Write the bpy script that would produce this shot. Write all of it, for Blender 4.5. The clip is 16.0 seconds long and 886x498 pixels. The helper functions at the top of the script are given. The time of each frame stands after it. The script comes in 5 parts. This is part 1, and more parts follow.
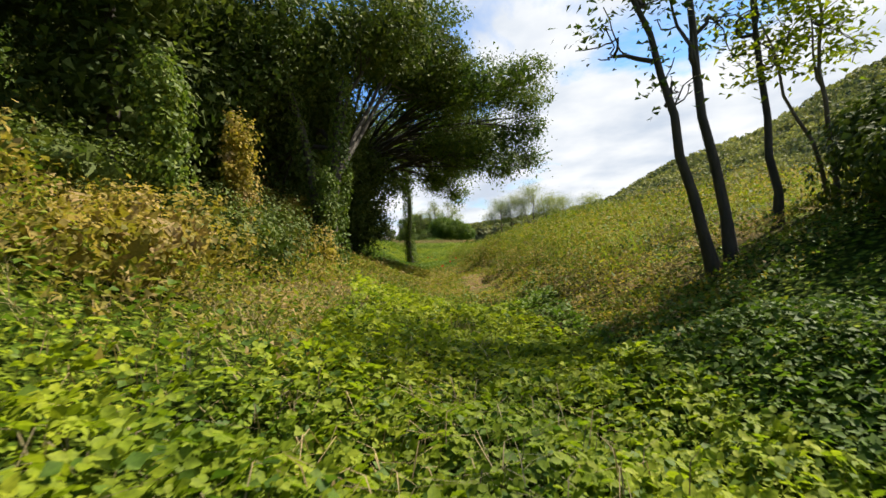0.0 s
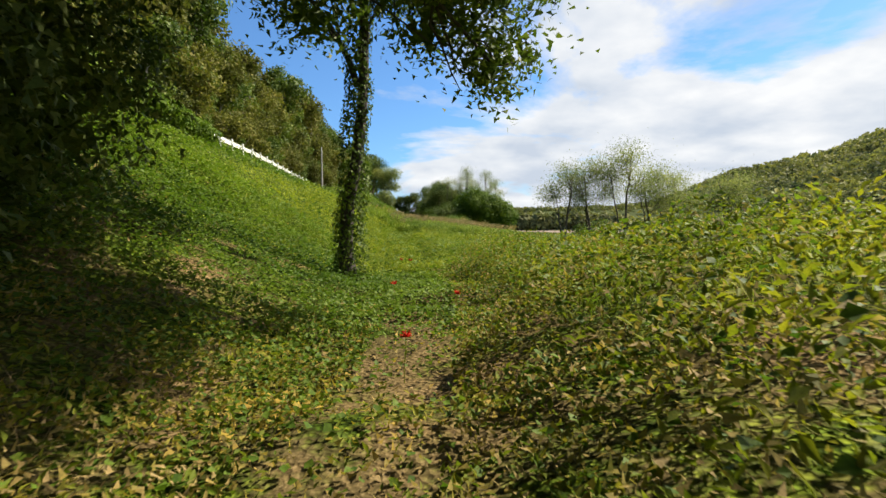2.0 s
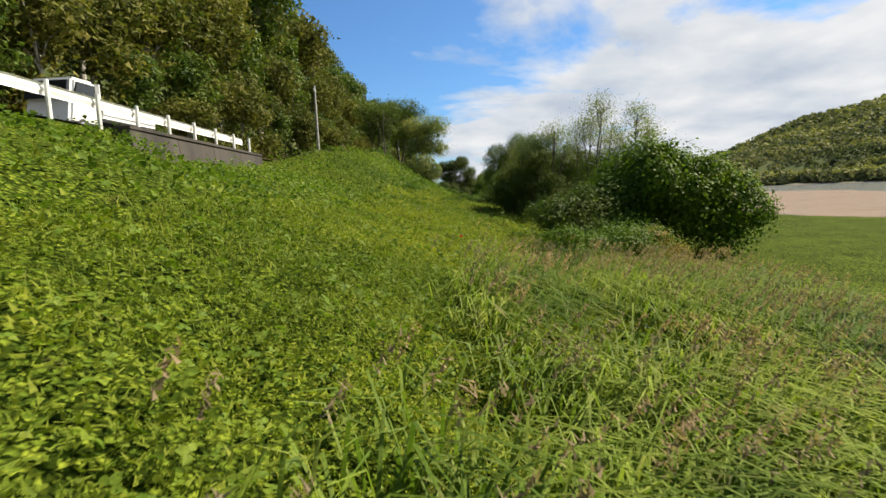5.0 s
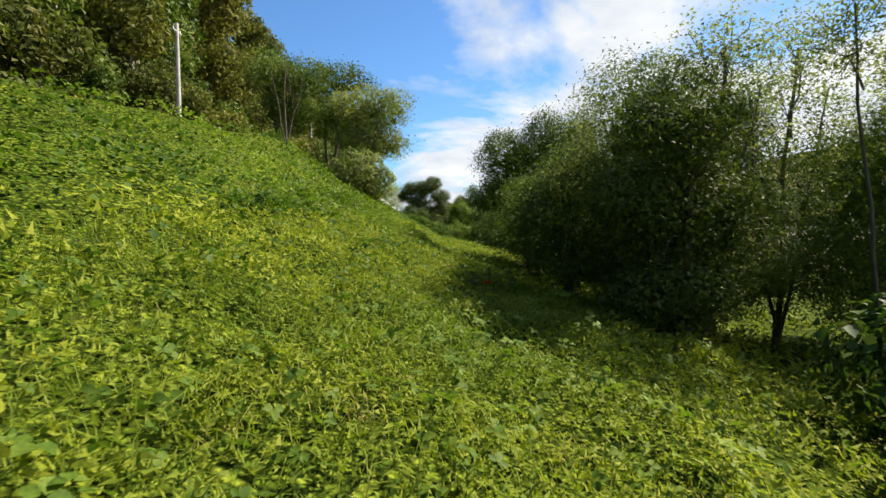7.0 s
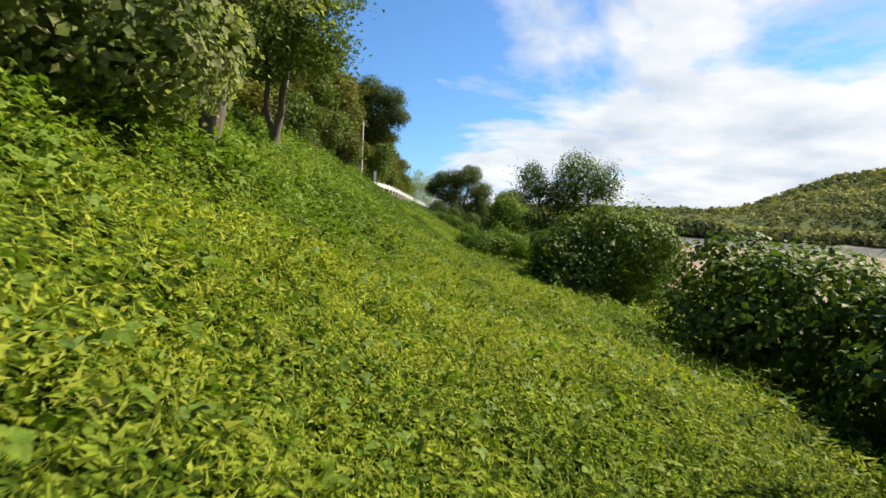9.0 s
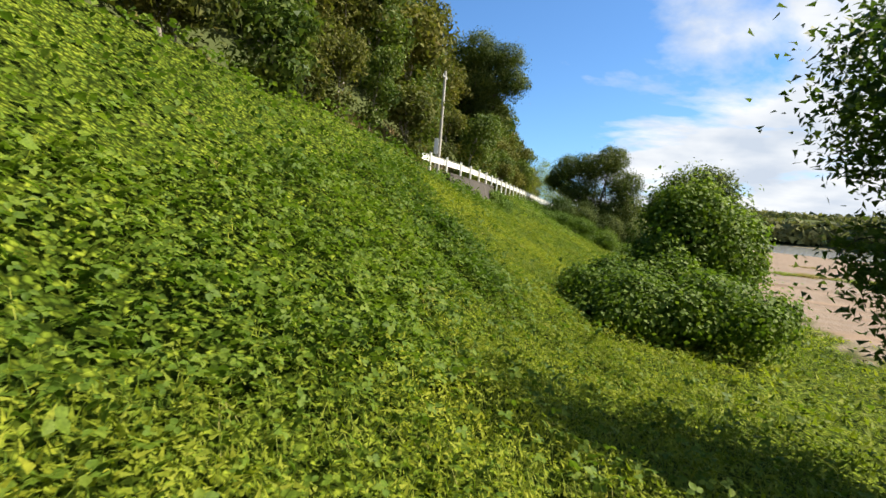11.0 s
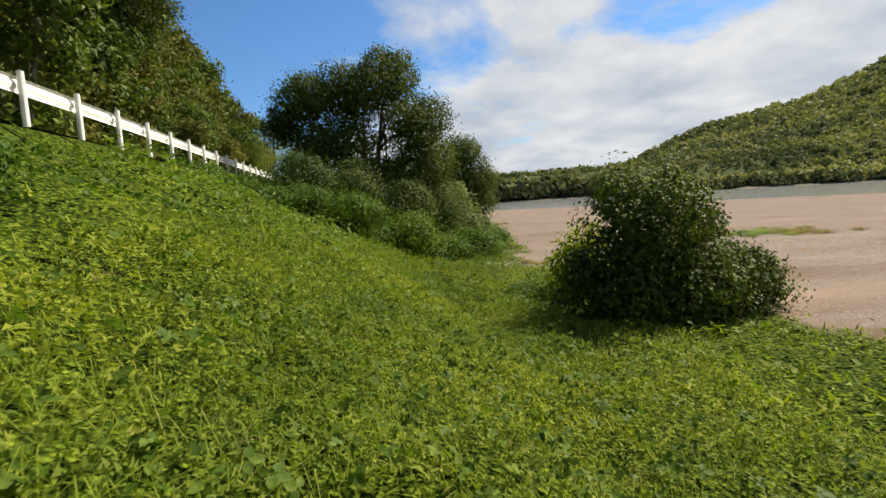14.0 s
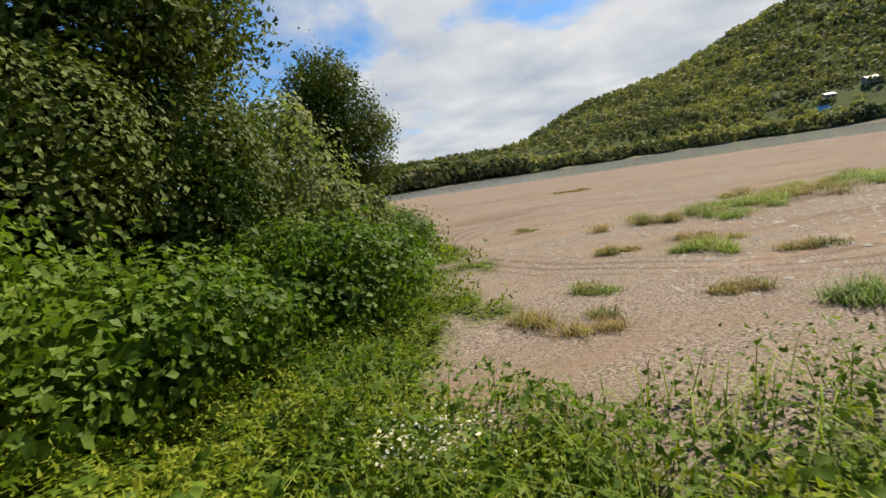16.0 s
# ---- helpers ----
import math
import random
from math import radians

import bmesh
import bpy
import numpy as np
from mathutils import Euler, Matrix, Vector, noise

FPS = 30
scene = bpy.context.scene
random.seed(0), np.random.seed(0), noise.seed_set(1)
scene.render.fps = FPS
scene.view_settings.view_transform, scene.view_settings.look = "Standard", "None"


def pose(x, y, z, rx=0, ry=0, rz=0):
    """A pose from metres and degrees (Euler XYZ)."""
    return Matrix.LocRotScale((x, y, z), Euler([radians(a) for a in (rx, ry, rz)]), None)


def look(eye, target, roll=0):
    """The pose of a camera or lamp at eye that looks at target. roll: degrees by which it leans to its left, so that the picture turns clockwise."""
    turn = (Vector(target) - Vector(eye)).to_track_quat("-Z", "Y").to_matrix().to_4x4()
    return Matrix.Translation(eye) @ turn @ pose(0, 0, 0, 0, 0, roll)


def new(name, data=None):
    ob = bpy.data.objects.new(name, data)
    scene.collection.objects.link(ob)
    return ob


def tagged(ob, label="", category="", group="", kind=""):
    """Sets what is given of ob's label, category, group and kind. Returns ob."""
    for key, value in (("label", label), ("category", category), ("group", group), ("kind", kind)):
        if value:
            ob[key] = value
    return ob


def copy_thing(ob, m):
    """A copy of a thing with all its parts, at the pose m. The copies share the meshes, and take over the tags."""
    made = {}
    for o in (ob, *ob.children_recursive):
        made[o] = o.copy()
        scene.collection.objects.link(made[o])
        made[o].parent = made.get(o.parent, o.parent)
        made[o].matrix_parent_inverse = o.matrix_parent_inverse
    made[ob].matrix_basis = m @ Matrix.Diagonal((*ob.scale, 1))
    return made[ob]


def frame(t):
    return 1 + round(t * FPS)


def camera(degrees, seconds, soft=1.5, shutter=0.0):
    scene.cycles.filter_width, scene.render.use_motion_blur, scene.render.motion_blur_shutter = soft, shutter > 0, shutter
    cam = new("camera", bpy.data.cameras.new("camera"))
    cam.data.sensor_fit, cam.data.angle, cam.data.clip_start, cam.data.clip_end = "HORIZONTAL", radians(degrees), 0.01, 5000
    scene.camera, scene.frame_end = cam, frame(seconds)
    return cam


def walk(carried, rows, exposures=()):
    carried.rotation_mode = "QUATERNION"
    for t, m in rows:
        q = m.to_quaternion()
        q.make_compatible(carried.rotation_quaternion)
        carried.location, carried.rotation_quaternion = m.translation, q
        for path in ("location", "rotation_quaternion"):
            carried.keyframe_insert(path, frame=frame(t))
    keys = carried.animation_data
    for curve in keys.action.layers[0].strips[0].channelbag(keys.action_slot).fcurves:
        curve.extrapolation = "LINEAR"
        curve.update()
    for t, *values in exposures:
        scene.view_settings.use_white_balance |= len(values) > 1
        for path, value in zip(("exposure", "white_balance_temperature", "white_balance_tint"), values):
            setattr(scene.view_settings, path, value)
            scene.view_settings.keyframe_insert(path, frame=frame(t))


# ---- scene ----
cam = camera(81.06, 16.0, shutter=0.035)
PATH = [
    (0, (0.042, -0.006, 0.058), (0.261, 1.982, 0.058), -8.2),
    (0.5, (1.318, 5.471, 0.300), (1.466, 7.465, 0.248), -5.2),
    (1, (2.246, 10.953, 0.403), (2.358, 12.949, 0.341), -2.8),
    (1.5, (2.953, 16.408, 0.351), (3.027, 18.407, 0.330), -1.0),
    (2, (3.496, 22.022, 0.397), (3.574, 24.020, 0.324), -0.5),
    (2.5, (3.697, 27.827, 0.416), (3.773, 29.824, 0.333), -0.4),
    (3, (3.662, 33.636, 0.547), (3.700, 35.635, 0.476), 0.0),
    (3.2, (3.605, 35.942, 0.656), (3.599, 37.941, 0.583), 0.3),
    (5.3, (0.863, 61.064, 3.446), (0.761, 63.050, 3.230), -3.2),
    (5.5, (0.774, 63.435, 3.590), (0.745, 65.424, 3.375), -6.0),
    (6, (0.609, 69.190, 3.743), (0.803, 71.169, 3.528), -11.8),
    (6.5, (0.680, 74.762, 3.528), (0.938, 76.739, 3.374), -11.0),
    (7, (1.214, 80.007, 3.288), (1.250, 82.004, 3.180), 0.0),
    (7.5, (1.621, 85.273, 3.345), (1.557, 87.268, 3.220), 8.1),
    (8, (1.823, 90.781, 3.313), (1.718, 92.775, 3.193), 6.8),
    (8.2, (1.870, 93.004, 3.297), (1.753, 94.997, 3.182), 6.5),
    (10.3, (2.260, 115.813, 3.755), (2.144, 117.807, 3.647), -4.5),
    (10.5, (2.239, 117.887, 3.781), (1.997, 119.869, 3.667), -1.9),
    (11, (2.147, 123.041, 3.799), (1.526, 124.937, 3.650), 4.8),
    (11.5, (1.619, 127.839, 3.781), (0.893, 129.697, 3.646), 6.4),
    (12, (0.541, 132.480, 3.657), (0.096, 134.428, 3.566), 0.7),
    (12.5, (-0.502, 137.121, 3.577), (-0.459, 139.117, 3.464), -6.2),
    (13, (-0.933, 141.963, 3.525), (-0.582, 143.925, 3.368), -10.1),
    (13.5, (-0.776, 146.755, 3.592), (-0.442, 148.720, 3.430), -7.1),
    (14, (-0.223, 151.479, 3.632), (0.040, 153.453, 3.445), -3.5),
    (14.5, (0.320, 156.222, 3.240), (0.701, 158.174, 3.028), -5.5),
    (15, (1.173, 160.600, 2.986), (1.853, 162.462, 2.720), -10.7),
    (15.5, (2.330, 165.106, 2.544), (3.131, 166.916, 2.261), -12.1),
    (16, (4.033, 169.459, 2.380), (4.641, 171.348, 2.129), -8.8),
]
walk(cam, [(t, look(eye, target, roll)) for t, eye, target, roll in PATH], exposures=[(0, 1.28), (1, 1.24), (2, 1.18), (3.2, 0.95), (5.5, 1.02), (6.5, 1.16), (7, 1.25), (8, 1.25), (11, 1.28), (12, 1.14), (12.5, 1.02), (13.2, 0.68), (14.5, 1.08), (15, 1.2), (15.5, 1.05), (16, 0.8)])

# ---- world, sun, exposure ----
SUN_AZ, SUN_EL = 66.0, 46.0          # azimuth from +y towards +x, elevation
sun_dir = Vector((math.sin(radians(SUN_AZ)) * math.cos(radians(SUN_EL)),
                  math.cos(radians(SUN_AZ)) * math.cos(radians(SUN_EL)), math.sin(radians(SUN_EL))))
sun = new("sun", bpy.data.lights.new("sun", "SUN"))
sun.data.energy, sun.data.angle, sun.data.color = 5.0, radians(0.6), (1.0, 0.9, 0.72)
sun.matrix_world = look(sun_dir * 50, (0, 0, 0))


def link(tree, a, out, b, inp):
    tree.links.new(a.outputs[out], b.inputs[inp])


def build_world():
    world = bpy.data.worlds.new("sky")
    world.use_nodes = True
    scene.world = world
    nt = world.node_tree
    nd = nt.nodes
    nd.clear()
    out = nd.new("ShaderNodeOutputWorld")
    bg = nd.new("ShaderNodeBackground")
    bg.inputs["Strength"].default_value = 0.055
    sky = nd.new("ShaderNodeTexSky")
    sky.sky_type, sky.sun_disc = "NISHITA", False
    sky.sun_elevation, sky.sun_rotation = radians(SUN_EL), radians(SUN_AZ)
    sky.air_density, sky.dust_density, sky.ozone_density = 1.0, 0.6, 2.5
    tc = nd.new("ShaderNodeTexCoord")
    sep = nd.new("ShaderNodeSeparateXYZ")
    link(nt, tc, "Generated", sep, 0)

    def calc(op, a, b=None, clamp=False):
        n = nd.new("ShaderNodeMath")
        n.operation, n.use_clamp = op, clamp
        for i, v in enumerate((a, b)):
            if v is None:
                continue
            if isinstance(v, (int, float)):
                n.inputs[i].default_value = v
            else:
                nt.links.new(v, n.inputs[i])
        return n.outputs[0]

    # a flat cloud deck seen in perspective
    zz = calc("ADD", calc("MAXIMUM", sep.outputs[2], 0.0), 0.24)
    comb = nd.new("ShaderNodeCombineXYZ")
    nt.links.new(calc("DIVIDE", sep.outputs[0], zz), comb.inputs[0])
    nt.links.new(calc("DIVIDE", sep.outputs[1], zz), comb.inputs[1])
    n1 = nd.new("ShaderNodeTexNoise")
    n1.inputs["Scale"].default_value, n1.inputs["Detail"].default_value = 1.05, 8
    n1.inputs["Roughness"].default_value, n1.inputs["Distortion"].default_value = 0.56, 0.35
    nt.links.new(comb.outputs[0], n1.inputs["Vector"])
    n2 = nd.new("ShaderNodeTexNoise")
    n2.inputs["Scale"].default_value, n2.inputs["Detail"].default_value = 2.6, 6
    nt.links.new(comb.outputs[0], n2.inputs["Vector"])
    # the deck thins out towards the upper left of the valley
    side = calc("ADD", calc("MULTIPLY", sep.outputs[0], 0.62), calc("MULTIPLY", sep.outputs[2], -0.34))
    cover = calc("ADD", n1.outputs["Fac"], calc("MINIMUM", calc("ADD", side, 0.06), 0.15))
    ramp = nd.new("ShaderNodeValToRGB")
    ramp.color_ramp.elements[0].position, ramp.color_ramp.elements[1].position = 0.485, 0.575
    nt.links.new(cover, ramp.inputs[0])
    shade = nd.new("ShaderNodeValToRGB")
    shade.color_ramp.elements[0].position, shade.color_ramp.elements[1].position = 0.34, 0.66
    shade.color_ramp.elements[0].color = (4.9, 5.5, 6.4, 1)
    shade.color_ramp.elements[1].color = (7.9, 8.0, 8.1, 1)
    nt.links.new(n2.outputs["Fac"], shade.inputs[0])
    mix = nd.new("ShaderNodeMix")
    mix.data_type = "RGBA"
    nt.links.new(ramp.outputs[0], mix.inputs[0])
    deep = nd.new("ShaderNodeMix")
    deep.data_type, deep.blend_type = "RGBA", "MULTIPLY"
    deep.inputs[0].default_value = 1.0
    deep.inputs[7].default_value = (0.74, 1.1, 1.42, 1)
    nt.links.new(sky.outputs[0], deep.inputs[6])
    nt.links.new(deep.outputs[2], mix.inputs[6])
    nt.links.new(shade.outputs[0], mix.inputs[7])
    nt.links.new(mix.outputs[2], bg.inputs[0])
    link(nt, bg, 0, out, 0)


build_world()

# ---- materials ----


def material(name, rough=0.6, metal=0.0):
    m = bpy.data.materials.new(name)
    m.use_nodes = True
    nt = m.node_tree
    b = nt.nodes["Principled BSDF"]
    b.inputs["Roughness"].default_value, b.inputs["Metallic"].default_value = rough, metal
    return m, nt, b


def coords(nt, kind="Position"):
    if kind == "Position":
        return nt.nodes.new("ShaderNodeNewGeometry").outputs["Position"]
    return nt.nodes.new("ShaderNodeTexCoord").outputs["Object"]


def noise_tex(nt, vec, scale, detail=4, rough=0.55):
    n = nt.nodes.new("ShaderNodeTexNoise")
    n.inputs["Scale"].default_value, n.inputs["Detail"].default_value, n.inputs["Roughness"].default_value = scale, detail, rough
    nt.links.new(vec, n.inputs["Vector"])
    return n.outputs["Fac"]


def ramp_of(nt, fac, stops):
    r = nt.nodes.new("ShaderNodeValToRGB")
    e = r.color_ramp.elements
    while len(e) < len(stops):
        e.new(0.5)
    for el, (pos, col) in zip(e, stops):
        el.position, el.color = pos, (*col, 1)
    nt.links.new(fac, r.inputs[0])
    return r.outputs[0]


def mixed(nt, fac, a, b, mode="MIX"):
    m = nt.nodes.new("ShaderNodeMix")
    m.data_type, m.blend_type = "RGBA", mode
    if isinstance(fac, float):
        m.inputs[0].default_value = fac
    else:
        nt.links.new(fac, m.inputs[0])
    for i, v in ((6, a), (7, b)):
        if isinstance(v, tuple):
            m.inputs[i].default_value = (*v, 1)
        else:
            nt.links.new(v, m.inputs[i])
    return m.outputs[2]


def bumped(nt, b, height, strength, dist=0.02):
    n = nt.nodes.new("ShaderNodeBump")
    n.inputs["Strength"].default_value, n.inputs["Distance"].default_value = strength, dist
    nt.links.new(height, n.inputs["Height"])
    nt.links.new(n.outputs[0], b.inputs["Normal"])


def leaf_material(name, cols, old, patch=0.35, gloss=0.45, trans=0.35, old_share=0.62, spot=1.7, mottle_scale=42.0):
    """Leaves: colour varies leaf by leaf and in patches; light passes through them."""
    m, nt, b = material(name, gloss + 0.18)
    geo = nt.nodes.new("ShaderNodeNewGeometry")
    big = noise_tex(nt, geo.outputs["Position"], patch, 5)
    base = ramp_of(nt, geo.outputs["Random Per Island"], [(0.0, cols[0]), (0.5, cols[1]), (1.0, cols[2])])
    patchy = ramp_of(nt, big, [(0.34, (0.52, 0.62, 0.62)), (0.66, (1.4, 1.26, 1.05))])
    col = mixed(nt, 1.0, base, patchy, "MULTIPLY")
    fine = noise_tex(nt, geo.outputs["Position"], spot, 3)
    sel = nt.nodes.new("ShaderNodeMath")
    sel.operation, sel.use_clamp = "MULTIPLY_ADD", True
    nt.links.new(fine, sel.inputs[0])
    sel.inputs[1].default_value, sel.inputs[2].default_value = 8.0, -8.0 * old_share
    col = mixed(nt, sel.outputs[0], col, old)
    mottle = ramp_of(nt, noise_tex(nt, geo.outputs["Position"], mottle_scale, 4, 0.65), [(0.3, (0.62, 0.66, 0.6)), (0.7, (1.34, 1.3, 1.25))])
    col = mixed(nt, 1.0, col, mottle, "MULTIPLY")
    nt.links.new(col, b.inputs["Base Color"])
    b.inputs["Specular IOR Level"].default_value = 0.15
    tr = nt.nodes.new("ShaderNodeBsdfTranslucent")
    warm = mixed(nt, 1.0, col, (1.22, 1.36, 0.75), "MULTIPLY")
    nt.links.new(warm, tr.inputs[0])
    mx = nt.nodes.new("ShaderNodeMixShader")
    mx.inputs[0].default_value = trans
    nt.links.new(b.outputs[0], mx.inputs[1])
    nt.links.new(tr.outputs[0], mx.inputs[2])
    nt.links.new(mx.outputs[0], nt.nodes["Material Output"].inputs[0])
    return m


LEAF_KUDZU = leaf_material("kudzu_leaf", ((0.062, 0.114, 0.014), (0.092, 0.153, 0.018), (0.134, 0.192, 0.026)), (0.19, 0.19, 0.045), 0.16, 0.42, old_share=0.7)
LEAF_MEADOW = leaf_material("meadow_leaf", ((0.152, 0.2, 0.018), (0.192, 0.234, 0.022), (0.236, 0.264, 0.03)), (0.29, 0.25, 0.06), 0.22, 0.5, old_share=0.66)
LEAF_WEED = leaf_material("weed_leaf", ((0.135, 0.13, 0.02), (0.212, 0.175, 0.032), (0.3, 0.22, 0.058)), (0.33, 0.235, 0.11), 0.4, 0.5, old_share=0.5)
GRASS = leaf_material("grass_blade", ((0.13, 0.19, 0.02), (0.19, 0.255, 0.03), (0.28, 0.3, 0.055)), (0.34, 0.28, 0.12), 0.3, 0.5, old_share=0.6)
LEAF_FIELD = leaf_material("field_leaf", ((0.112, 0.145, 0.014), (0.162, 0.19, 0.018), (0.222, 0.225, 0.026)), (0.26, 0.2, 0.08), 0.5, 0.5, old_share=0.62)
REED = leaf_material("reed_blade", ((0.11, 0.17, 0.022), (0.155, 0.22, 0.03), (0.22, 0.265, 0.055)), (0.26, 0.22, 0.1), 0.6, 0.45, old_share=0.6)
GRASS_DRY = leaf_material("drying_grass", ((0.13, 0.135, 0.035), (0.19, 0.18, 0.055), (0.26, 0.21, 0.09)), (0.28, 0.19, 0.1), 1.2, 0.6, old_share=0.5)
PLUME = leaf_material("grass_plume", ((0.22, 0.17, 0.12), (0.28, 0.21, 0.15), (0.33, 0.27, 0.18)), (0.3, 0.22, 0.14), 0.5, 0.7)
LEAF_TREE = leaf_material("tree_leaf", ((0.05, 0.09, 0.018), (0.08, 0.125, 0.022), (0.13, 0.165, 0.036)), (0.17, 0.15, 0.05), 0.3, 0.4, 0.28, 0.66)
LEAF_DARK = leaf_material("dark_leaf", ((0.045, 0.075, 0.018), (0.07, 0.1, 0.022), (0.108, 0.132, 0.032)), (0.12, 0.11, 0.04), 0.35, 0.5, 0.22, 0.7)
LEAF_WOOD = leaf_material("woodland_leaf", ((0.07, 0.086, 0.018), (0.11, 0.12, 0.026), (0.16, 0.155, 0.042)), (0.19, 0.145, 0.055), 0.12, 0.55, 0.28, 0.6, 1.7, 9.0)
LEAF_WILLOW = leaf_material("willow_leaf", ((0.12, 0.15, 0.06), (0.17, 0.2, 0.08), (0.24, 0.265, 0.13)), (0.22, 0.19, 0.09), 0.4, 0.45, 0.45, 0.66)
LEAF_BAMBOO = leaf_material("bamboo_leaf", ((0.13, 0.18, 0.022), (0.18, 0.225, 0.03), (0.24, 0.265, 0.045)), (0.24, 0.2, 0.06), 0.2, 0.5, 0.35, 0.7)
LEAF_BRIGHT = leaf_material("bright_leaf", ((0.168, 0.22, 0.012), (0.225, 0.28, 0.016), (0.29, 0.32, 0.025)), (0.2, 0.2, 0.05), 0.4, 0.45, 0.4, 0.75)
# far leaves paled and greyed: the haze of distance is in their colour
LEAF_FAR_HAZE = leaf_material("far_leaf_haze", ((0.085, 0.096, 0.046), (0.13, 0.138, 0.062), (0.19, 0.19, 0.085)), (0.26, 0.25, 0.085), 0.012, 0.6, 0.25, 0.5, 0.009, 0.35)
DRY = leaf_material("dry_stem", ((0.17, 0.13, 0.08), (0.24, 0.19, 0.12), (0.31, 0.25, 0.16)), (0.18, 0.14, 0.08), 0.8, 0.8, 0.15)


def bark_material(name, a, b_col, scale=9.0):
    m, nt, b = material(name, 0.85)
    vec = coords(nt)
    mp = nt.nodes.new("ShaderNodeMapping")
    mp.inputs["Scale"].default_value = (1, 1, 0.25)
    nt.links.new(vec, mp.inputs["Vector"])
    n = noise_tex(nt, mp.outputs[0], scale, 6, 0.65)
    nt.links.new(ramp_of(nt, n, [(0.3, a), (0.7, b_col)]), b.inputs["Base Color"])
    bumped(nt, b, n, 0.8, 0.03)
    return m


BARK = bark_material("bark", (0.045, 0.035, 0.026), (0.15, 0.125, 0.095))
BARK_DARK = bark_material("dark_bark", (0.018, 0.015, 0.012), (0.062, 0.052, 0.04))
BARK_PALE = bark_material("pale_bark", (0.16, 0.145, 0.12), (0.34, 0.32, 0.28))


def plain_material(name, a, b_col, scale, rough=0.6, metal=0.0, bump=0.2, streak=False):
    m, nt, b = material(name, rough, metal)
    vec = coords(nt)
    if streak:
        mp = nt.nodes.new("ShaderNodeMapping")
        mp.inputs["Scale"].default_value = (1, 1, 0.12)
        nt.links.new(vec, mp.inputs["Vector"])
        vec = mp.outputs[0]
    n = noise_tex(nt, vec, scale, 6, 0.6)
    nt.links.new(ramp_of(nt, n, [(0.32, a), (0.68, b_col)]), b.inputs["Base Color"])
    fine = noise_tex(nt, vec, scale * 14, 3)
    bumped(nt, b, fine, bump, 0.01)
    return m


RAIL_WHITE = plain_material("rail_paint", (0.62, 0.61, 0.57), (0.82, 0.82, 0.80), 1.2, 0.4, 0.0, 0.1)
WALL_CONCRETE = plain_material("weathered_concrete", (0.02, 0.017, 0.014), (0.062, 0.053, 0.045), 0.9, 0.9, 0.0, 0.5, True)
POLE_CONCRETE = plain_material("pole_concrete", (0.30, 0.29, 0.27), (0.46, 0.45, 0.42), 1.5, 0.85, 0.0, 0.2)
ASPHALT = plain_material("asphalt", (0.04, 0.04, 0.042), (0.075, 0.073, 0.07), 0.8, 0.9, 0.0, 0.6)
STEEL = plain_material("galvanised_steel", (0.30, 0.31, 0.32), (0.5, 0.51, 0.52), 3, 0.45, 0.6, 0.1)
TRUCK_WHITE = plain_material("truck_paint", (0.62, 0.62, 0.6), (0.78, 0.78, 0.77), 0.6, 0.35, 0.0, 0.05)
RUBBER = plain_material("rubber", (0.02, 0.02, 0.02), (0.04, 0.04, 0.04), 5, 0.8)
DARK_GLASS = plain_material("dark_glass", (0.015, 0.018, 0.02), (0.03, 0.035, 0.04), 1, 0.1, 0.0, 0.0)
RED_PETAL = leaf_material("red_petal", ((0.5, 0.02, 0.015), (0.62, 0.03, 0.02), (0.7, 0.06, 0.03)), (0.6, 0.05, 0.03), 2, 0.5)
WHITE_PETAL = leaf_material("white_petal", ((0.6, 0.58, 0.55), (0.68, 0.66, 0.64), (0.75, 0.74, 0.72)), (0.6, 0.55, 0.5), 2, 0.6)
ROOF_TILE = plain_material("roof_tile", (0.07, 0.075, 0.085), (0.15, 0.155, 0.165), 0.8, 0.6)
HOUSE_WALL = plain_material("house_wall", (0.2, 0.185, 0.16), (0.3, 0.285, 0.26), 0.5, 0.8)
WHITE_SHEET = plain_material("white_sheet", (0.7, 0.7, 0.7), (0.85, 0.85, 0.85), 0.5, 0.5)
BLUE_SHEET = plain_material("blue_sheet", (0.04, 0.22, 0.5), (0.07, 0.3, 0.62), 0.5, 0.5)
PEBBLE = plain_material("pebble", (0.12, 0.105, 0.095), (0.27, 0.24, 0.21), 2.0, 0.8)


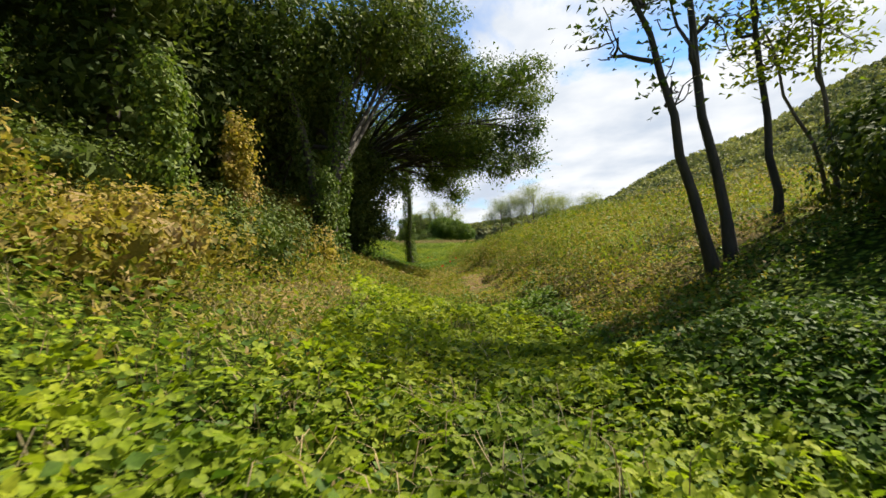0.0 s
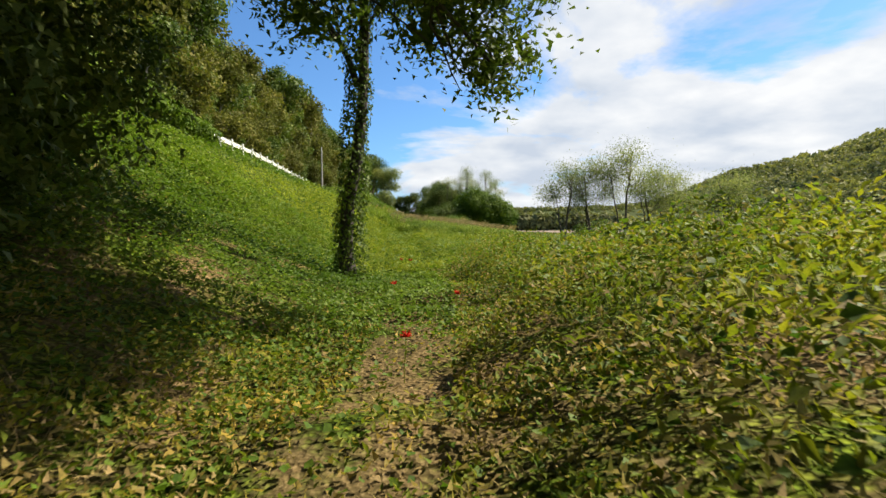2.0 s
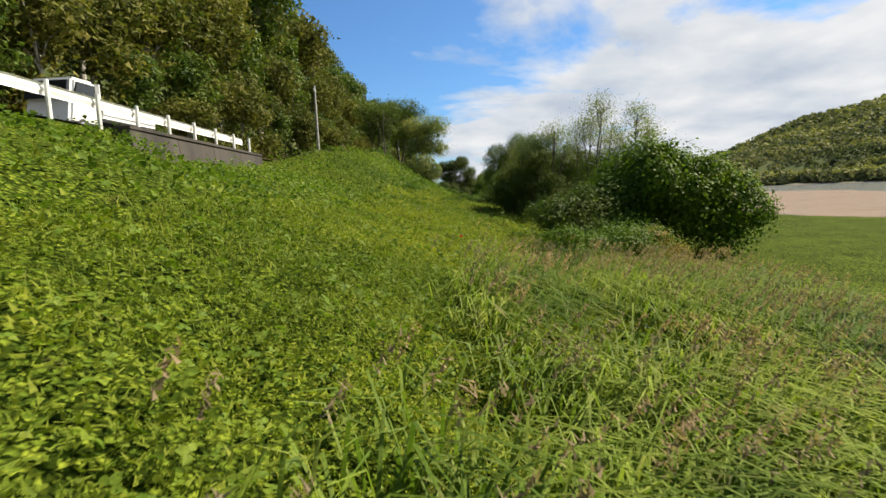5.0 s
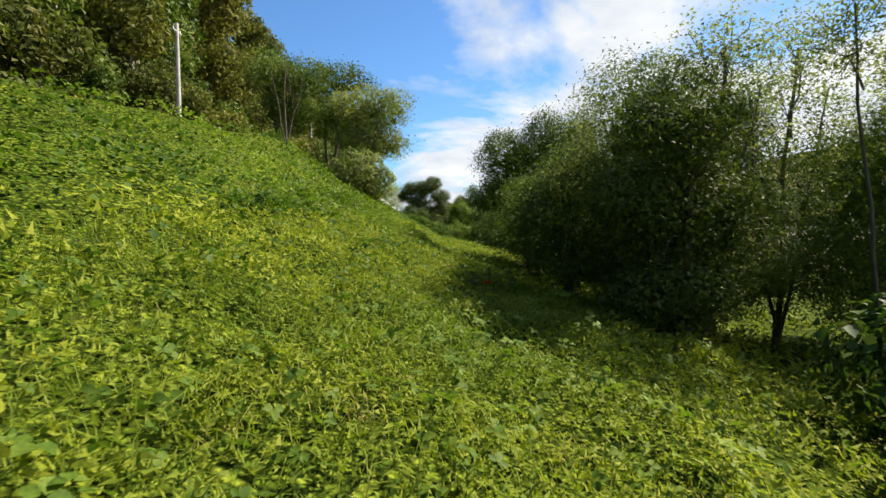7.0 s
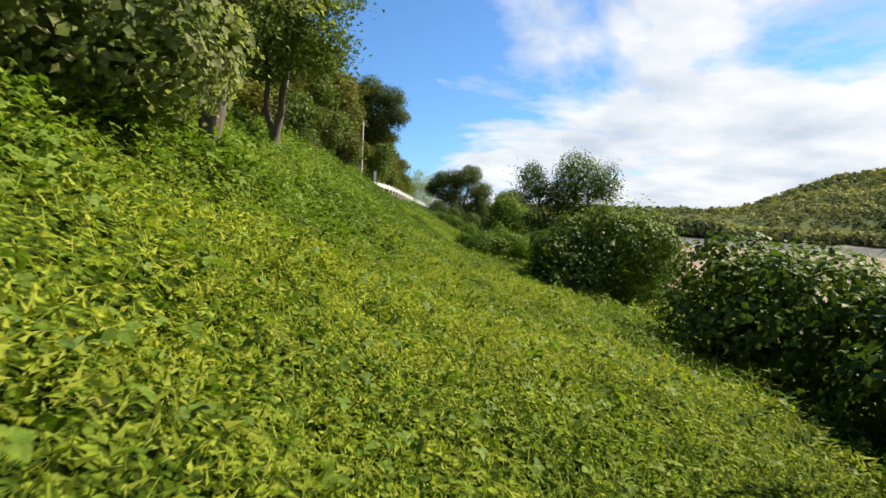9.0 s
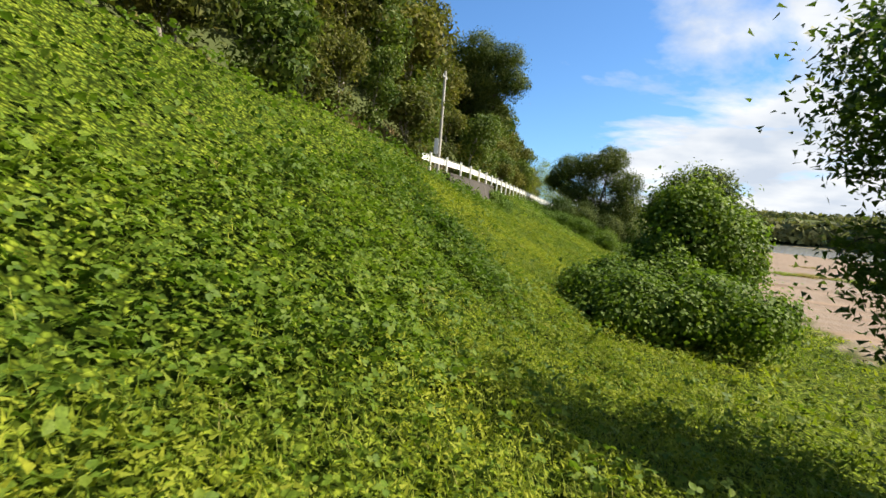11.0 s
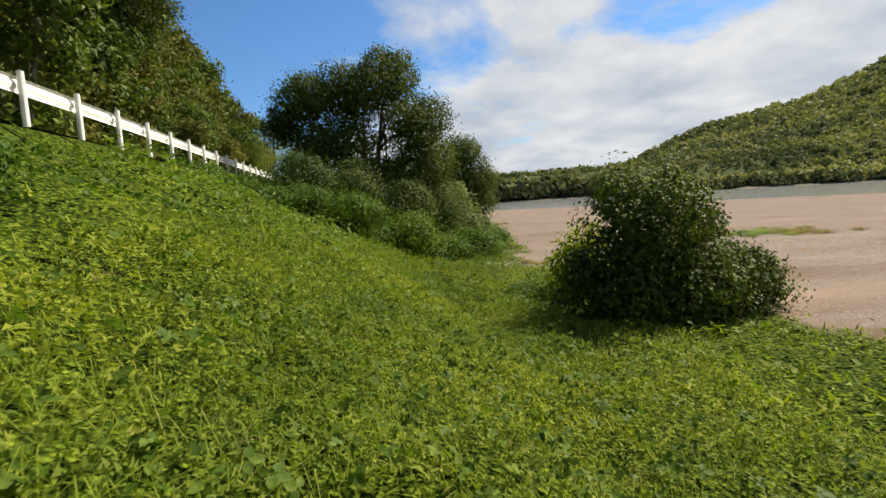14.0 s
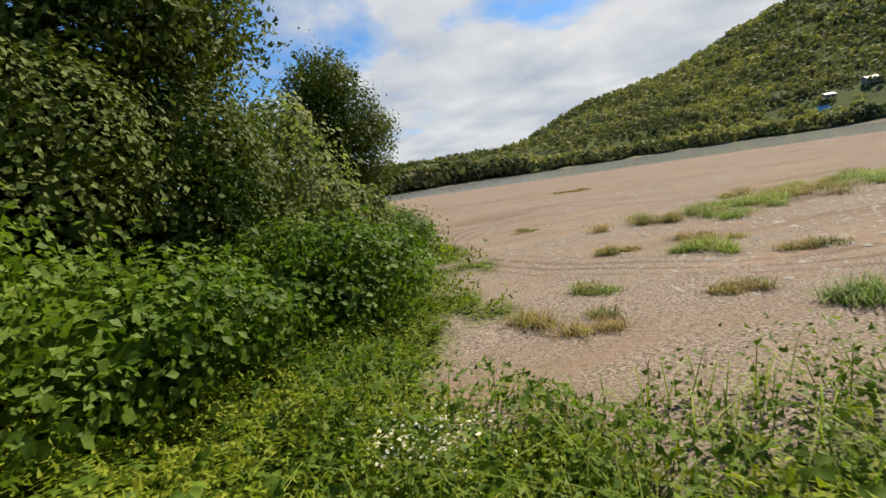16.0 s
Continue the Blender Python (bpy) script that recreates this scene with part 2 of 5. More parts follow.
def ground_material():
    """Soil and litter under the plants; sand and gravel where the bar begins."""
    m, nt, b = material("ground_surface", 1.0)
    b.inputs["Specular IOR Level"].default_value = 0.04
    vec = coords(nt)
    at = nt.nodes.new("ShaderNodeAttribute")
    at.attribute_name = "sand"
    wood = nt.nodes.new("ShaderNodeAttribute")
    wood.attribute_name = "wood"
    # low plants that close the soil: small overlapping leaves, straw where it is dry
    warp = nt.nodes.new("ShaderNodeMix")
    warp.data_type, warp.blend_type = "RGBA", "LINEAR_LIGHT"
    warp.inputs[0].default_value = 0.05
    nt.links.new(vec, warp.inputs[6])
    wob = nt.nodes.new("ShaderNodeTexNoise")
    wob.inputs["Scale"].default_value = 9.0
    nt.links.new(vec, wob.inputs["Vector"])
    nt.links.new(wob.outputs["Color"], warp.inputs[7])
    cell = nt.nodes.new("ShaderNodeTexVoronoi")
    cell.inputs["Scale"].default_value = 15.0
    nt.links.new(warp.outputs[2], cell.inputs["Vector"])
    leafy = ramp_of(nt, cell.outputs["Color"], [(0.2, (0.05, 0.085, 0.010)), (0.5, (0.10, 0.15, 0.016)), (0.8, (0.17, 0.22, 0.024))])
    # shade between the leaves painted in: each cell darkens towards its edge
    gap_shade = ramp_of(nt, cell.outputs["Distance"], [(0.25, (1.0, 1.0, 1.0)), (0.62, (0.22, 0.24, 0.2))])
    leafy = mixed(nt, 1.0, leafy, gap_shade, "MULTIPLY")
    litter = ramp_of(nt, noise_tex(nt, vec, 22.0, 5, 0.7), [(0.3, (0.05, 0.04, 0.018)), (0.55, (0.16, 0.115, 0.058)), (0.75, (0.31, 0.23, 0.135))])
    dry = nt.nodes.new("ShaderNodeAttribute")
    dry.attribute_name = "dry"
    pick = nt.nodes.new("ShaderNodeMath")
    pick.operation, pick.use_clamp = "MULTIPLY_ADD", True
    nt.links.new(noise_tex(nt, vec, 1.1, 6, 0.6), pick.inputs[0])
    pick.inputs[1].default_value = 5.0
    shift = nt.nodes.new("ShaderNodeMath")
    shift.operation = "MULTIPLY_ADD"
    nt.links.new(dry.outputs["Fac"], shift.inputs[0])
    shift.inputs[1].default_value, shift.inputs[2].default_value = 1.6, -3.3
    nt.links.new(shift.outputs[0], pick.inputs[2])
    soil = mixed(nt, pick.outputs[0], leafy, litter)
    soil = mixed(nt, 1.0, soil, ramp_of(nt, noise_tex(nt, vec, 0.5, 5, 0.6), [(0.3, (0.6, 0.64, 0.55)), (0.7, (1.3, 1.2, 1.1))]), "MULTIPLY")
    far = ramp_of(nt, noise_tex(nt, vec, 0.06, 8, 0.7), [(0.35, (0.048, 0.062, 0.024)), (0.6, (0.075, 0.09, 0.034)), (0.8, (0.115, 0.124, 0.05))])
    soil = mixed(nt, wood.outputs["Fac"], soil, far)
    mp = nt.nodes.new("ShaderNodeMapping")
    mp.inputs["Rotation"].default_value = (0, 0, radians(-28))
    mp.inputs["Scale"].default_value = (0.16, 1.0, 1.0)
    nt.links.new(vec, mp.inputs["Vector"])
    band = noise_tex(nt, mp.outputs[0], 0.35, 6, 0.6)
    fine = noise_tex(nt, vec, 7.0, 6, 0.7)
    sand_a = ramp_of(nt, band, [(0.36, (0.14, 0.1, 0.074)), (0.5, (0.22, 0.16, 0.118)), (0.64, (0.275, 0.208, 0.158))])
    grain = ramp_of(nt, fine, [(0.3, (0.7, 0.7, 0.72)), (0.7, (1.18, 1.16, 1.12))])
    sand = mixed(nt, 1.0, sand_a, grain, "MULTIPLY")
    grit = ramp_of(nt, noise_tex(nt, vec, 26.0, 4, 0.8), [(0.38, (0.07, 0.055, 0.045)), (0.5, (0.19, 0.15, 0.12)), (0.64, (0.36, 0.3, 0.25))])
    stony = ramp_of(nt, noise_tex(nt, mp.outputs[0], 0.8, 5, 0.65), [(0.38, (0.0, 0.0, 0.0)), (0.54, (1.0, 1.0, 1.0))])
    sand = mixed(nt, stony, sand, grit)
    # curved wheel tracks pressed into the sand
    place = nt.nodes.new("ShaderNodeMapping")
    place.inputs["Location"].default_value = (-15.0, -182.0 * 0.86, 0)
    place.inputs["Scale"].default_value = (1.0, 0.86, 0.0)
    nt.links.new(vec, place.inputs["Vector"])
    away = nt.nodes.new("ShaderNodeVectorMath")
    away.operation = "LENGTH"
    nt.links.new(place.outputs[0], away.inputs[0])

    def calc(op, u, w, clamp=False):
        n = nt.nodes.new("ShaderNodeMath")
        n.operation, n.use_clamp = op, clamp
        for k, q in enumerate((u, w)):
            if isinstance(q, float):
                n.inputs[k].default_value = q
            else:
                nt.links.new(q, n.inputs[k])
        return n.outputs[0]
    dist = calc("ADD", away.outputs["Value"], calc("MULTIPLY", noise_tex(nt, vec, 0.5, 3), 0.5))
    groove = calc("MULTIPLY", calc("ADD", calc("SINE", calc("MULTIPLY", dist, 13.0), 0.0), 0.2), calc("SUBTRACT", 1.0, calc("MULTIPLY", calc("ABSOLUTE", calc("SUBTRACT", dist, 6.7), 0.0), 0.8), True), True)
    groove = calc("MULTIPLY", groove, noise_tex(nt, vec, 1.6, 4), True)
    sand = mixed(nt, groove, sand, mixed(nt, 1.0, sand, (0.45, 0.43, 0.42), "MULTIPLY"))
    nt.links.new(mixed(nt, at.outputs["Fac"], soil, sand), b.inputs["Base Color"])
    relief = mixed(nt, at.outputs["Fac"], cell.outputs["Distance"], fine)
    bumped(nt, b, relief, 0.7, 0.05)
    return m


GROUND = ground_material()


def water_material():
    m, nt, b = material("river_water", 0.12)
    b.inputs["Base Color"].default_value = (0.27, 0.275, 0.27, 1)
    b.inputs["Specular IOR Level"].default_value = 0.6
    vec = coords(nt)
    mp = nt.nodes.new("ShaderNodeMapping")
    mp.inputs["Scale"].default_value = (0.35, 1.6, 1)
    mp.inputs["Rotation"].default_value = (0, 0, radians(25))
    nt.links.new(vec, mp.inputs["Vector"])
    n = noise_tex(nt, mp.outputs[0], 1.4, 5, 0.6)
    bumped(nt, b, n, 0.14, 0.1)
    return m


WATER = water_material()

# ---- mesh helpers ----


def mesh_of(name, verts, faces, mat, smooth=False):
    """One mesh from numpy arrays; all faces have the same number of corners."""
    me = bpy.data.meshes.new(name)
    verts, faces = np.asarray(verts, np.float32), np.asarray(faces, np.int32)
    k = faces.shape[1]
    me.vertices.add(len(verts))
    me.vertices.foreach_set("co", verts.ravel())
    me.loops.add(faces.size)
    me.loops.foreach_set("vertex_index", faces.ravel())
    me.polygons.add(len(faces))
    me.polygons.foreach_set("loop_start", np.arange(0, faces.size, k, dtype=np.int32))
    if smooth:
        me.polygons.foreach_set("use_smooth", np.ones(len(faces), bool))
    me.update(calc_edges=True)
    me.materials.append(mat)
    return me


def part_mesh(name, me, parent, label=""):
    ob = new(name, me)
    ob.parent = parent
    return tagged(ob, label) if label else ob


def part(name, bm, mat, parent, label=""):
    me = bpy.data.meshes.new(name)
    bm.to_mesh(me)
    bm.free()
    me.materials.append(mat)
    return part_mesh(name, me, parent, label)


def thing(name, label, category, at=(0, 0, 0), group="", kind="", turn=0):
    ob = new(name)
    ob.matrix_basis = pose(*at, 0, 0, turn)
    return tagged(ob, label, category, group, kind)


def leaf_arrays(rng, pos, size, pitch=(-0.5, 0.6), roll=0.7, aspect=0.72, outward=None, tri=False):
    """Folded four-cornered leaves, two triangles each, or narrow three-cornered ones. outward: directions that the leaves face."""
    n = len(pos)
    size = np.broadcast_to(size, n)[:, None]
    if outward is None:
        yaw = rng.uniform(0, 2 * np.pi, n)
        pit = rng.uniform(*pitch, n)
        a = np.stack([np.cos(pit) * np.cos(yaw), np.cos(pit) * np.sin(yaw), np.sin(pit)], 1)
        b = np.stack([-np.sin(yaw), np.cos(yaw), 0 * yaw], 1)
        up = np.cross(a, b)
        r = rng.uniform(-roll, roll, n)[:, None]
        b, up = b * np.cos(r) + up * np.sin(r), up * np.cos(r) - b * np.sin(r)
    else:
        up = outward + rng.normal(0, 0.42, (n, 3))
        up /= np.linalg.norm(up, axis=1)[:, None] + 1e-9
        a = np.cross(up, rng.normal(0, 1, (n, 3)))
        a[:, 2] -= 0.5
        a -= up * (a * up).sum(1)[:, None]
        a /= np.linalg.norm(a, axis=1)[:, None] + 1e-9
        b = np.cross(up, a)
    w = aspect * rng.uniform(0.8, 1.2, n)[:, None]
    if tri:
        v = np.empty((n, 3, 3))
        v[:, 0] = pos + a * size * 0.6
        v[:, 1] = pos + b * size * w * 0.55 + up * size * 0.06 - a * size * 0.4
        v[:, 2] = pos - b * size * w * 0.45 - a * size * 0.3
        return v.reshape(-1, 3), np.arange(3 * n).reshape(-1, 3)
    v = np.empty((n, 4, 3))
    v[:, 0] = pos - a * size * 0.5
    v[:, 1] = pos + b * size * w * 0.5 + up * size * 0.12 - a * size * 0.08
    v[:, 2] = pos + a * size * 0.5 - up * size * 0.06
    v[:, 3] = pos - b * size * w * 0.5 + up * size * 0.12 - a * size * 0.08
    f = (np.arange(n)[:, None] * 4 + np.array([[0, 1, 2, 0, 2, 3]])).reshape(-1, 3)
    return v.reshape(-1, 3), f


def trefoil_arrays(rng, pos, size, pitch=(-0.6, 0.6), roll=0.8):
    """Three-part leaves: a leading leaflet and two side ones, each folded along its rib."""
    n = len(pos)
    size = np.broadcast_to(size, n)[:, None]
    yaw, pit = rng.uniform(0, 2 * np.pi, n), rng.uniform(*pitch, n)
    a = np.stack([np.cos(pit) * np.cos(yaw), np.cos(pit) * np.sin(yaw), np.sin(pit)], 1)
    b = np.stack([-np.sin(yaw), np.cos(yaw), 0 * yaw], 1)
    up = np.cross(a, b)
    r = rng.uniform(-roll, roll, n)[:, None]
    b, up = b * np.cos(r) + up * np.sin(r), up * np.cos(r) - b * np.sin(r)
    v = np.empty((n, 3, 6, 3))
    for k, (ang, ln) in enumerate(((0.0, 1.0), (1.35, 0.85), (-1.35, 0.85))):
        d, e = a * np.cos(ang) + b * np.sin(ang), b * np.cos(ang) - a * np.sin(ang)
        droop = rng.uniform(0.02, 0.3, n)[:, None]
        c = pos + d * size * 0.1
        for m, (along, side, lift) in enumerate(((0.0, 0.0, 0.0), (0.22, 0.36, 0.06), (0.62, 0.34, 0.04), (0.98, 0.0, -1.0), (0.62, -0.34, 0.04), (0.22, -0.36, 0.06))):
            v[:, k, m] = c + (d * along + e * side + up * (lift if lift >= 0 else -droop)) * size * ln
    f = (np.arange(3 * n)[:, None] * 6 + np.array([[0, 1, 2, 0, 2, 3, 0, 3, 4, 0, 4, 5]])).reshape(-1, 3)
    return v.reshape(-1, 3), f


def blade_arrays(rng, pos, length, width, lean=0.6, wind=(0.0, 0.0)):
    """Bent grass blades: three triangles each."""
    n = len(pos)
    yaw = rng.uniform(0, 2 * np.pi, n)
    ln = np.broadcast_to(length, n)[:, None] * rng.uniform(0.6, 1.15, n)[:, None]
    d = np.stack([np.cos(yaw) + wind[0], np.sin(yaw) + wind[1], 0 * yaw], 1)
    s = np.stack([-np.sin(yaw), np.cos(yaw), 0 * yaw], 1) * np.broadcast_to(width, n)[:, None]
    k = rng.uniform(0.25, 1.0, n)[:, None] * lean
    up = np.array([0, 0, 1.0])
    mid = pos + (up * 0.62 + d * k * 0.3) * ln
    tip = pos + (up * (0.95 - 0.35 * k) + d * k * 0.9) * ln
    v = np.stack([pos - s, pos + s, mid + s * 0.75, mid - s * 0.75, tip], 1)
    f = (np.arange(n)[:, None] * 5 + np.array([[0, 1, 2, 0, 2, 3, 3, 2, 4]])).reshape(-1, 3)
    return v.reshape(-1, 3), f


def join_arrays(*items):
    vs, fs, k = [], [], 0
    for v, f in items:
        vs.append(v)
        fs.append(f + k)
        k += len(v)
    return np.concatenate(vs), np.concatenate(fs)


def tube_arrays(points, radii, sides=7):
    """A tapered tube along points, as triangles."""
    pts, rad = np.asarray(points, float), np.asarray(radii, float)
    n = len(pts)
    tang = np.gradient(pts, axis=0)
    tang /= np.linalg.norm(tang, axis=1)[:, None] + 1e-9
    ref = np.where(np.abs(tang[:, 2:3]) > 0.9, np.array([[1.0, 0, 0]]), np.array([[0, 0, 1.0]]))
    a = np.cross(tang, ref)
    a /= np.linalg.norm(a, axis=1)[:, None] + 1e-9
    b = np.cross(tang, a)
    ang = np.linspace(0, 2 * np.pi, sides, endpoint=False)
    ring = pts[:, None] + rad[:, None, None] * (np.cos(ang)[None, :, None] * a[:, None] + np.sin(ang)[None, :, None] * b[:, None])
    f = []
    for i in range(n - 1):
        for j in range(sides):
            k = (j + 1) % sides
            f += [(i * sides + j, i * sides + k, (i + 1) * sides + k), (i * sides + j, (i + 1) * sides + k, (i + 1) * sides + j)]
    return ring.reshape(-1, 3), np.array(f)


def wander(rng, a, b, n, amp):
    a, b = np.asarray(a, float), np.asarray(b, float)
    t = np.linspace(0, 1, n)[:, None]
    off = np.cumsum(rng.normal(0, amp, (n, 3)), 0)
    off -= off[:1] + (off[-1:] - off[:1]) * t
    return a + (b - a) * t + off


def fbm(x, y, scale, seed=0):
    """Cheap smooth pseudo-noise in about -1..1 from rotated sines."""
    r = np.random.RandomState(seed)
    v = 0
    for k in range(6):
        ang, ph = r.uniform(0, 2 * np.pi), r.uniform(0, 2 * np.pi)
        fr = scale * (1.0 + 0.9 * k) * r.uniform(0.8, 1.25)
        v = v + np.sin((x * np.cos(ang) + y * np.sin(ang)) * fr + ph + 1.3 * np.sin((x * np.sin(ang) - y * np.cos(ang)) * fr * 0.6 + ph * 2)) / (1.0 + 0.5 * k)
    return v / 2.6


# ---- the lie of the land ----
SY = np.array([-60, 0, 20, 35, 50, 62, 72, 74.5, 76.5, 84, 87, 92, 104, 118, 130, 142, 148, 151, 154, 157.4, 160, 166, 174, 182, 200, 240, 400.0])
CREST_X = np.array([-8.8, -8.8, -8.8, -8.7, -8.6, -8.6, -9.0, -9.4, -9.4, -9.6, -9.2, -8.0, -6.2, -6.4, -6.6, -6.4, -6.2, -6.0, -6.0, -5.9, -6.1, -6.2, -6.6, -7, -8, -9, -14])
CREST_Z = np.array([5.2, 5.2, 5.2, 5.5, 5.6, 5.4, 5.0, 4.5, 4.85, 4.95, 5.3, 6.3, 7.1, 7.0, 6.7, 6.15, 5.4, 5.0, 4.6, 4.1, 4.75, 5.2, 5.4, 5.4, 5.4, 5.4, 5.4])
BOW = np.array([1.7, 1.7, 1.6, 1.4, 1, 1, 1, 1, 1, 1, 1, 1.05, 1.15, 1.2, 1.3, 1.3, 1.15, 1.1, 1.05, 1, 1, 1, 1, 1, 1, 1, 1.0])
MID_Y = np.array([-60, 0, 20, 35, 50, 62, 76, 90, 104, 118, 130, 142, 150, 158, 166, 174, 182, 200, 240, 400.0])
MID_Z = np.array([-1.4, -1.4, -1.15, -0.95, -0.3, 0.6, 1.1, 1.8, 1.8, 1.7, 1.4, 1.2, 1.0, 0.8, 0.6, 1.0, 1.1, 0.9, 0.8, 0.8])
TOE_X = np.array([9, 9, 9, 9, 9, 9, 9, 9, 9, 9, 9, 7, 5.5, 5.0, 4.8, 5, 6.5, 9, 12, 14])
TOE_Z = np.array([-1.1, -1.1, -1.1, -1.0, -0.6, -0.3, 0.0, 0.35, 0.3, 0.4, 0.4, 0.35, 0.4, 0.4, 0.45, 0.45, 0.45, 0.4, 0.3, 0.3])
RAIL_Y = np.array([-60, 40, 62, 75, 85, 100, 120, 140, 150, 155, 161, 168, 180, 195, 240, 400.0])
RAIL_X = np.array([-9.0, -8.9, -8.9, -9.6, -10.0, -10.2, -9.2, -7.0, -6.15, -6.15, -6.4, -6.65, -7.1, -7.7, -9.5, -15])
ROAD_Z, WATER_Z = 5.6, -1.35
SHORE_Y = np.array([-200, 60, 120, 180, 215, 240, 258, 280, 300, 308, 318, 420.0])
SHORE_X = np.array([30, 32, 60, 104, 124, 134, 136, 114, 78, 42, 17, 20.0])
FAR_AZ = np.array([0, 8, 13, 25, 45, 70, 100, 140, 180])
FAR_R = np.array([700, 480, 420, 440, 450, 420, 430, 480, 600])


def rail_x(y):
    return np.interp(y, RAIL_Y, RAIL_X)


def smooth01(t):
    t = np.clip(t, 0, 1)
    return t * t * (3 - 2 * t)


def ground_z(x, y, rough=True):
    x, y = np.broadcast_arrays(np.asarray(x, float), np.asarray(y, float))
    cx, cz, mz = np.interp(y, SY, CREST_X), np.interp(y, SY, CREST_Z), np.interp(y, MID_Y, MID_Z)
    tx, tz = np.interp(y, MID_Y, TOE_X), np.interp(y, MID_Y, TOE_Z)
    rx = rail_x(y)
    mx = 2.0
    bow = np.interp(y, SY, BOW)
    slope = np.where(x < mx, mz + (cz - mz) * np.clip((mx - x) / (mx - cx), 0, 1) ** bow, mz + (tz - mz) * np.clip((x - mx) / (tx - mx), 0, 1))
    hump = 0.95 * smooth01((x - np.interp(y, [0, 20, 32], [1.2, 3.0, 3.8])) / 5.0) * smooth01((y - 1) / 5) * (1 - smooth01((y - 24) / 16)) * (1 - smooth01((x - 15) / 8))
    # river bar and bed
    sx = np.interp(y, SHORE_Y, SHORE_X)
    bar = tz + (WATER_Z + 0.12 - tz) * np.clip((x - tx) / np.maximum(sx - tx, 3), 0, 1)
    bed = WATER_Z - 1.2 * smooth01((x - sx) / 8)
    z = np.where(x < tx, slope, np.where(x < sx, bar, bed)) + hump
    # bench between crest and road, road, and the hill beyond it
    z = np.where(x < cx, cz + (ROAD_Z - 0.15 - cz) * smooth01((cx - x) / np.maximum(cx - rx + 0.3, 0.4)), z)
    z = np.where(x < rx - 0.2, ROAD_Z - 0.05, z)
    hx = rx - 5.6 - 25 * smooth01((y - 230) / 200)
    rise = np.clip(hx - x, 0, None)
    hill = np.minimum(rise * 1.15, 24 + rise * 0.22) * (1 - 0.55 * smooth01((y - 190) / 90))
    z = np.where(x < hx, ROAD_Z + np.minimum(hill, 80), z)
    # far bank, its terrace and the wooded ridge, round the bend of the river
    dx, dy = x - 4.0, y - 169.0
    az, r = np.degrees(np.arctan2(dx, dy)), np.hypot(dx, dy)
    far = np.interp(az, FAR_AZ, FAR_R)
    ridge = np.interp(az, [-10, 5, 10, 20, 25, 28, 30, 32, 35, 40, 43, 46, 49, 53, 58, 75, 100, 140, 180], [30, 22, 22, 26, 34, 54, 76, 98, 128, 148, 158, 194, 232, 256, 262, 250, 230, 200, 150])
    rr = 1400.0
    terrace = 3.5 * smooth01((r - far) / 10) + 22.0 * smooth01((r - far - 20) / 110)
    up = smooth01((r - far - 60) / (rr - far - 60)) * 0.6 + 0.4 * np.clip((r - far - 60) / (rr - far - 60), 0, 1)
    bank = WATER_Z - 0.4 + terrace + np.maximum(ridge - 26, 2) * up * np.where(r > rr, np.maximum(1 - (r - rr) / 1500, 0.3), 1)
    over = (r > far) & (az > -2) & (az < 175) & (x > tx + 2)
    z = np.where(over, np.maximum(bank + 9.0 * fbm(x, y, 0.012, 5) * up, WATER_Z - 0.3), z)
    if rough:
        near = (x > rx + 0.4) & (x < sx) & ~over
        z = z + np.where(near, (0.16 * fbm(x, y, 0.5, 1) + 0.10 * fbm(x, y, 1.4, 2)) * np.where(x < tx, 1.0, 0.18), 0)
        z = z + np.where(x < hx - 1, 0.8 * fbm(x, y, 0.25, 3), 0)
    return z


LANE_Y, LANE_X = [-4, 0, 10, 20, 32, 62, 90, 120, 130, 137, 150, 160, 169], [0.5, 1.0, 2.2, 2.9, 3.6, 0.9, 1.8, 2.2, 1.2, -0.5, -0.5, 1.2, 4.0]


def lane(y):
    """The line of the trodden strip along the slope."""
    return np.interp(y, LANE_Y, LANE_X)


def sand_mask(x, y):
    """1 on the bare bar, 0 under the plants."""
    edge = np.interp(y, [-60, 60, 100, 130, 142, 150, 160, 168, 171, 173, 174.6, 176.6, 182, 200, 230], [70, 70, 50, 13, 10, 9.5, 9, 8.4, 7.2, 5.6, 4.9, 6.4, 8.0, 11.5, 13.5])
    return smooth01((x - edge + 1.1 * fbm(x, y, 1.3, 7) + 0.4 * fbm(x, y, 3.1, 8)) / 0.7)


def build_ground():
    def axis(lo, hi, step, reach, grow=1.28):
        a = list(np.arange(lo, hi + 1e-6, step))
        s = step
        while a[-1] < reach:
            s *= grow
            a.append(a[-1] + min(s, 75))
        b, s = [lo], step
        while b[-1] > -reach:
            s *= grow
            b.append(b[-1] - min(s, 75))
        return np.array(b[:0:-1] + a)
    xs, ys = axis(-14, 20, 0.42, 2600, 1.1), axis(-10, 215, 0.7, 2600, 1.09)
    gx, gy = np.meshgrid(xs, ys)
    gz = ground_z(gx, gy)
    nx, ny = len(xs), len(ys)
    idx = np.arange(nx * ny).reshape(ny, nx)
    f = np.stack([idx[:-1, :-1], idx[:-1, 1:], idx[1:, 1:], idx[1:, :-1]], -1).reshape(-1, 4)
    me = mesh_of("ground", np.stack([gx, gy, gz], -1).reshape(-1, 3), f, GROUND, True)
    at = me.attributes.new("sand", "FLOAT", "POINT")
    at.data.foreach_set("value", sand_mask(gx, gy).ravel().astype(np.float32))
    at = me.attributes.new("wood", "FLOAT", "POINT")
    wood = (np.hypot(gx - 4, gy - 169) > np.interp(np.degrees(np.arctan2(gx - 4, gy - 169)), FAR_AZ, FAR_R) - 8) | (gx < -13)
    at.data.foreach_set("value", wood.ravel().astype(np.float32))
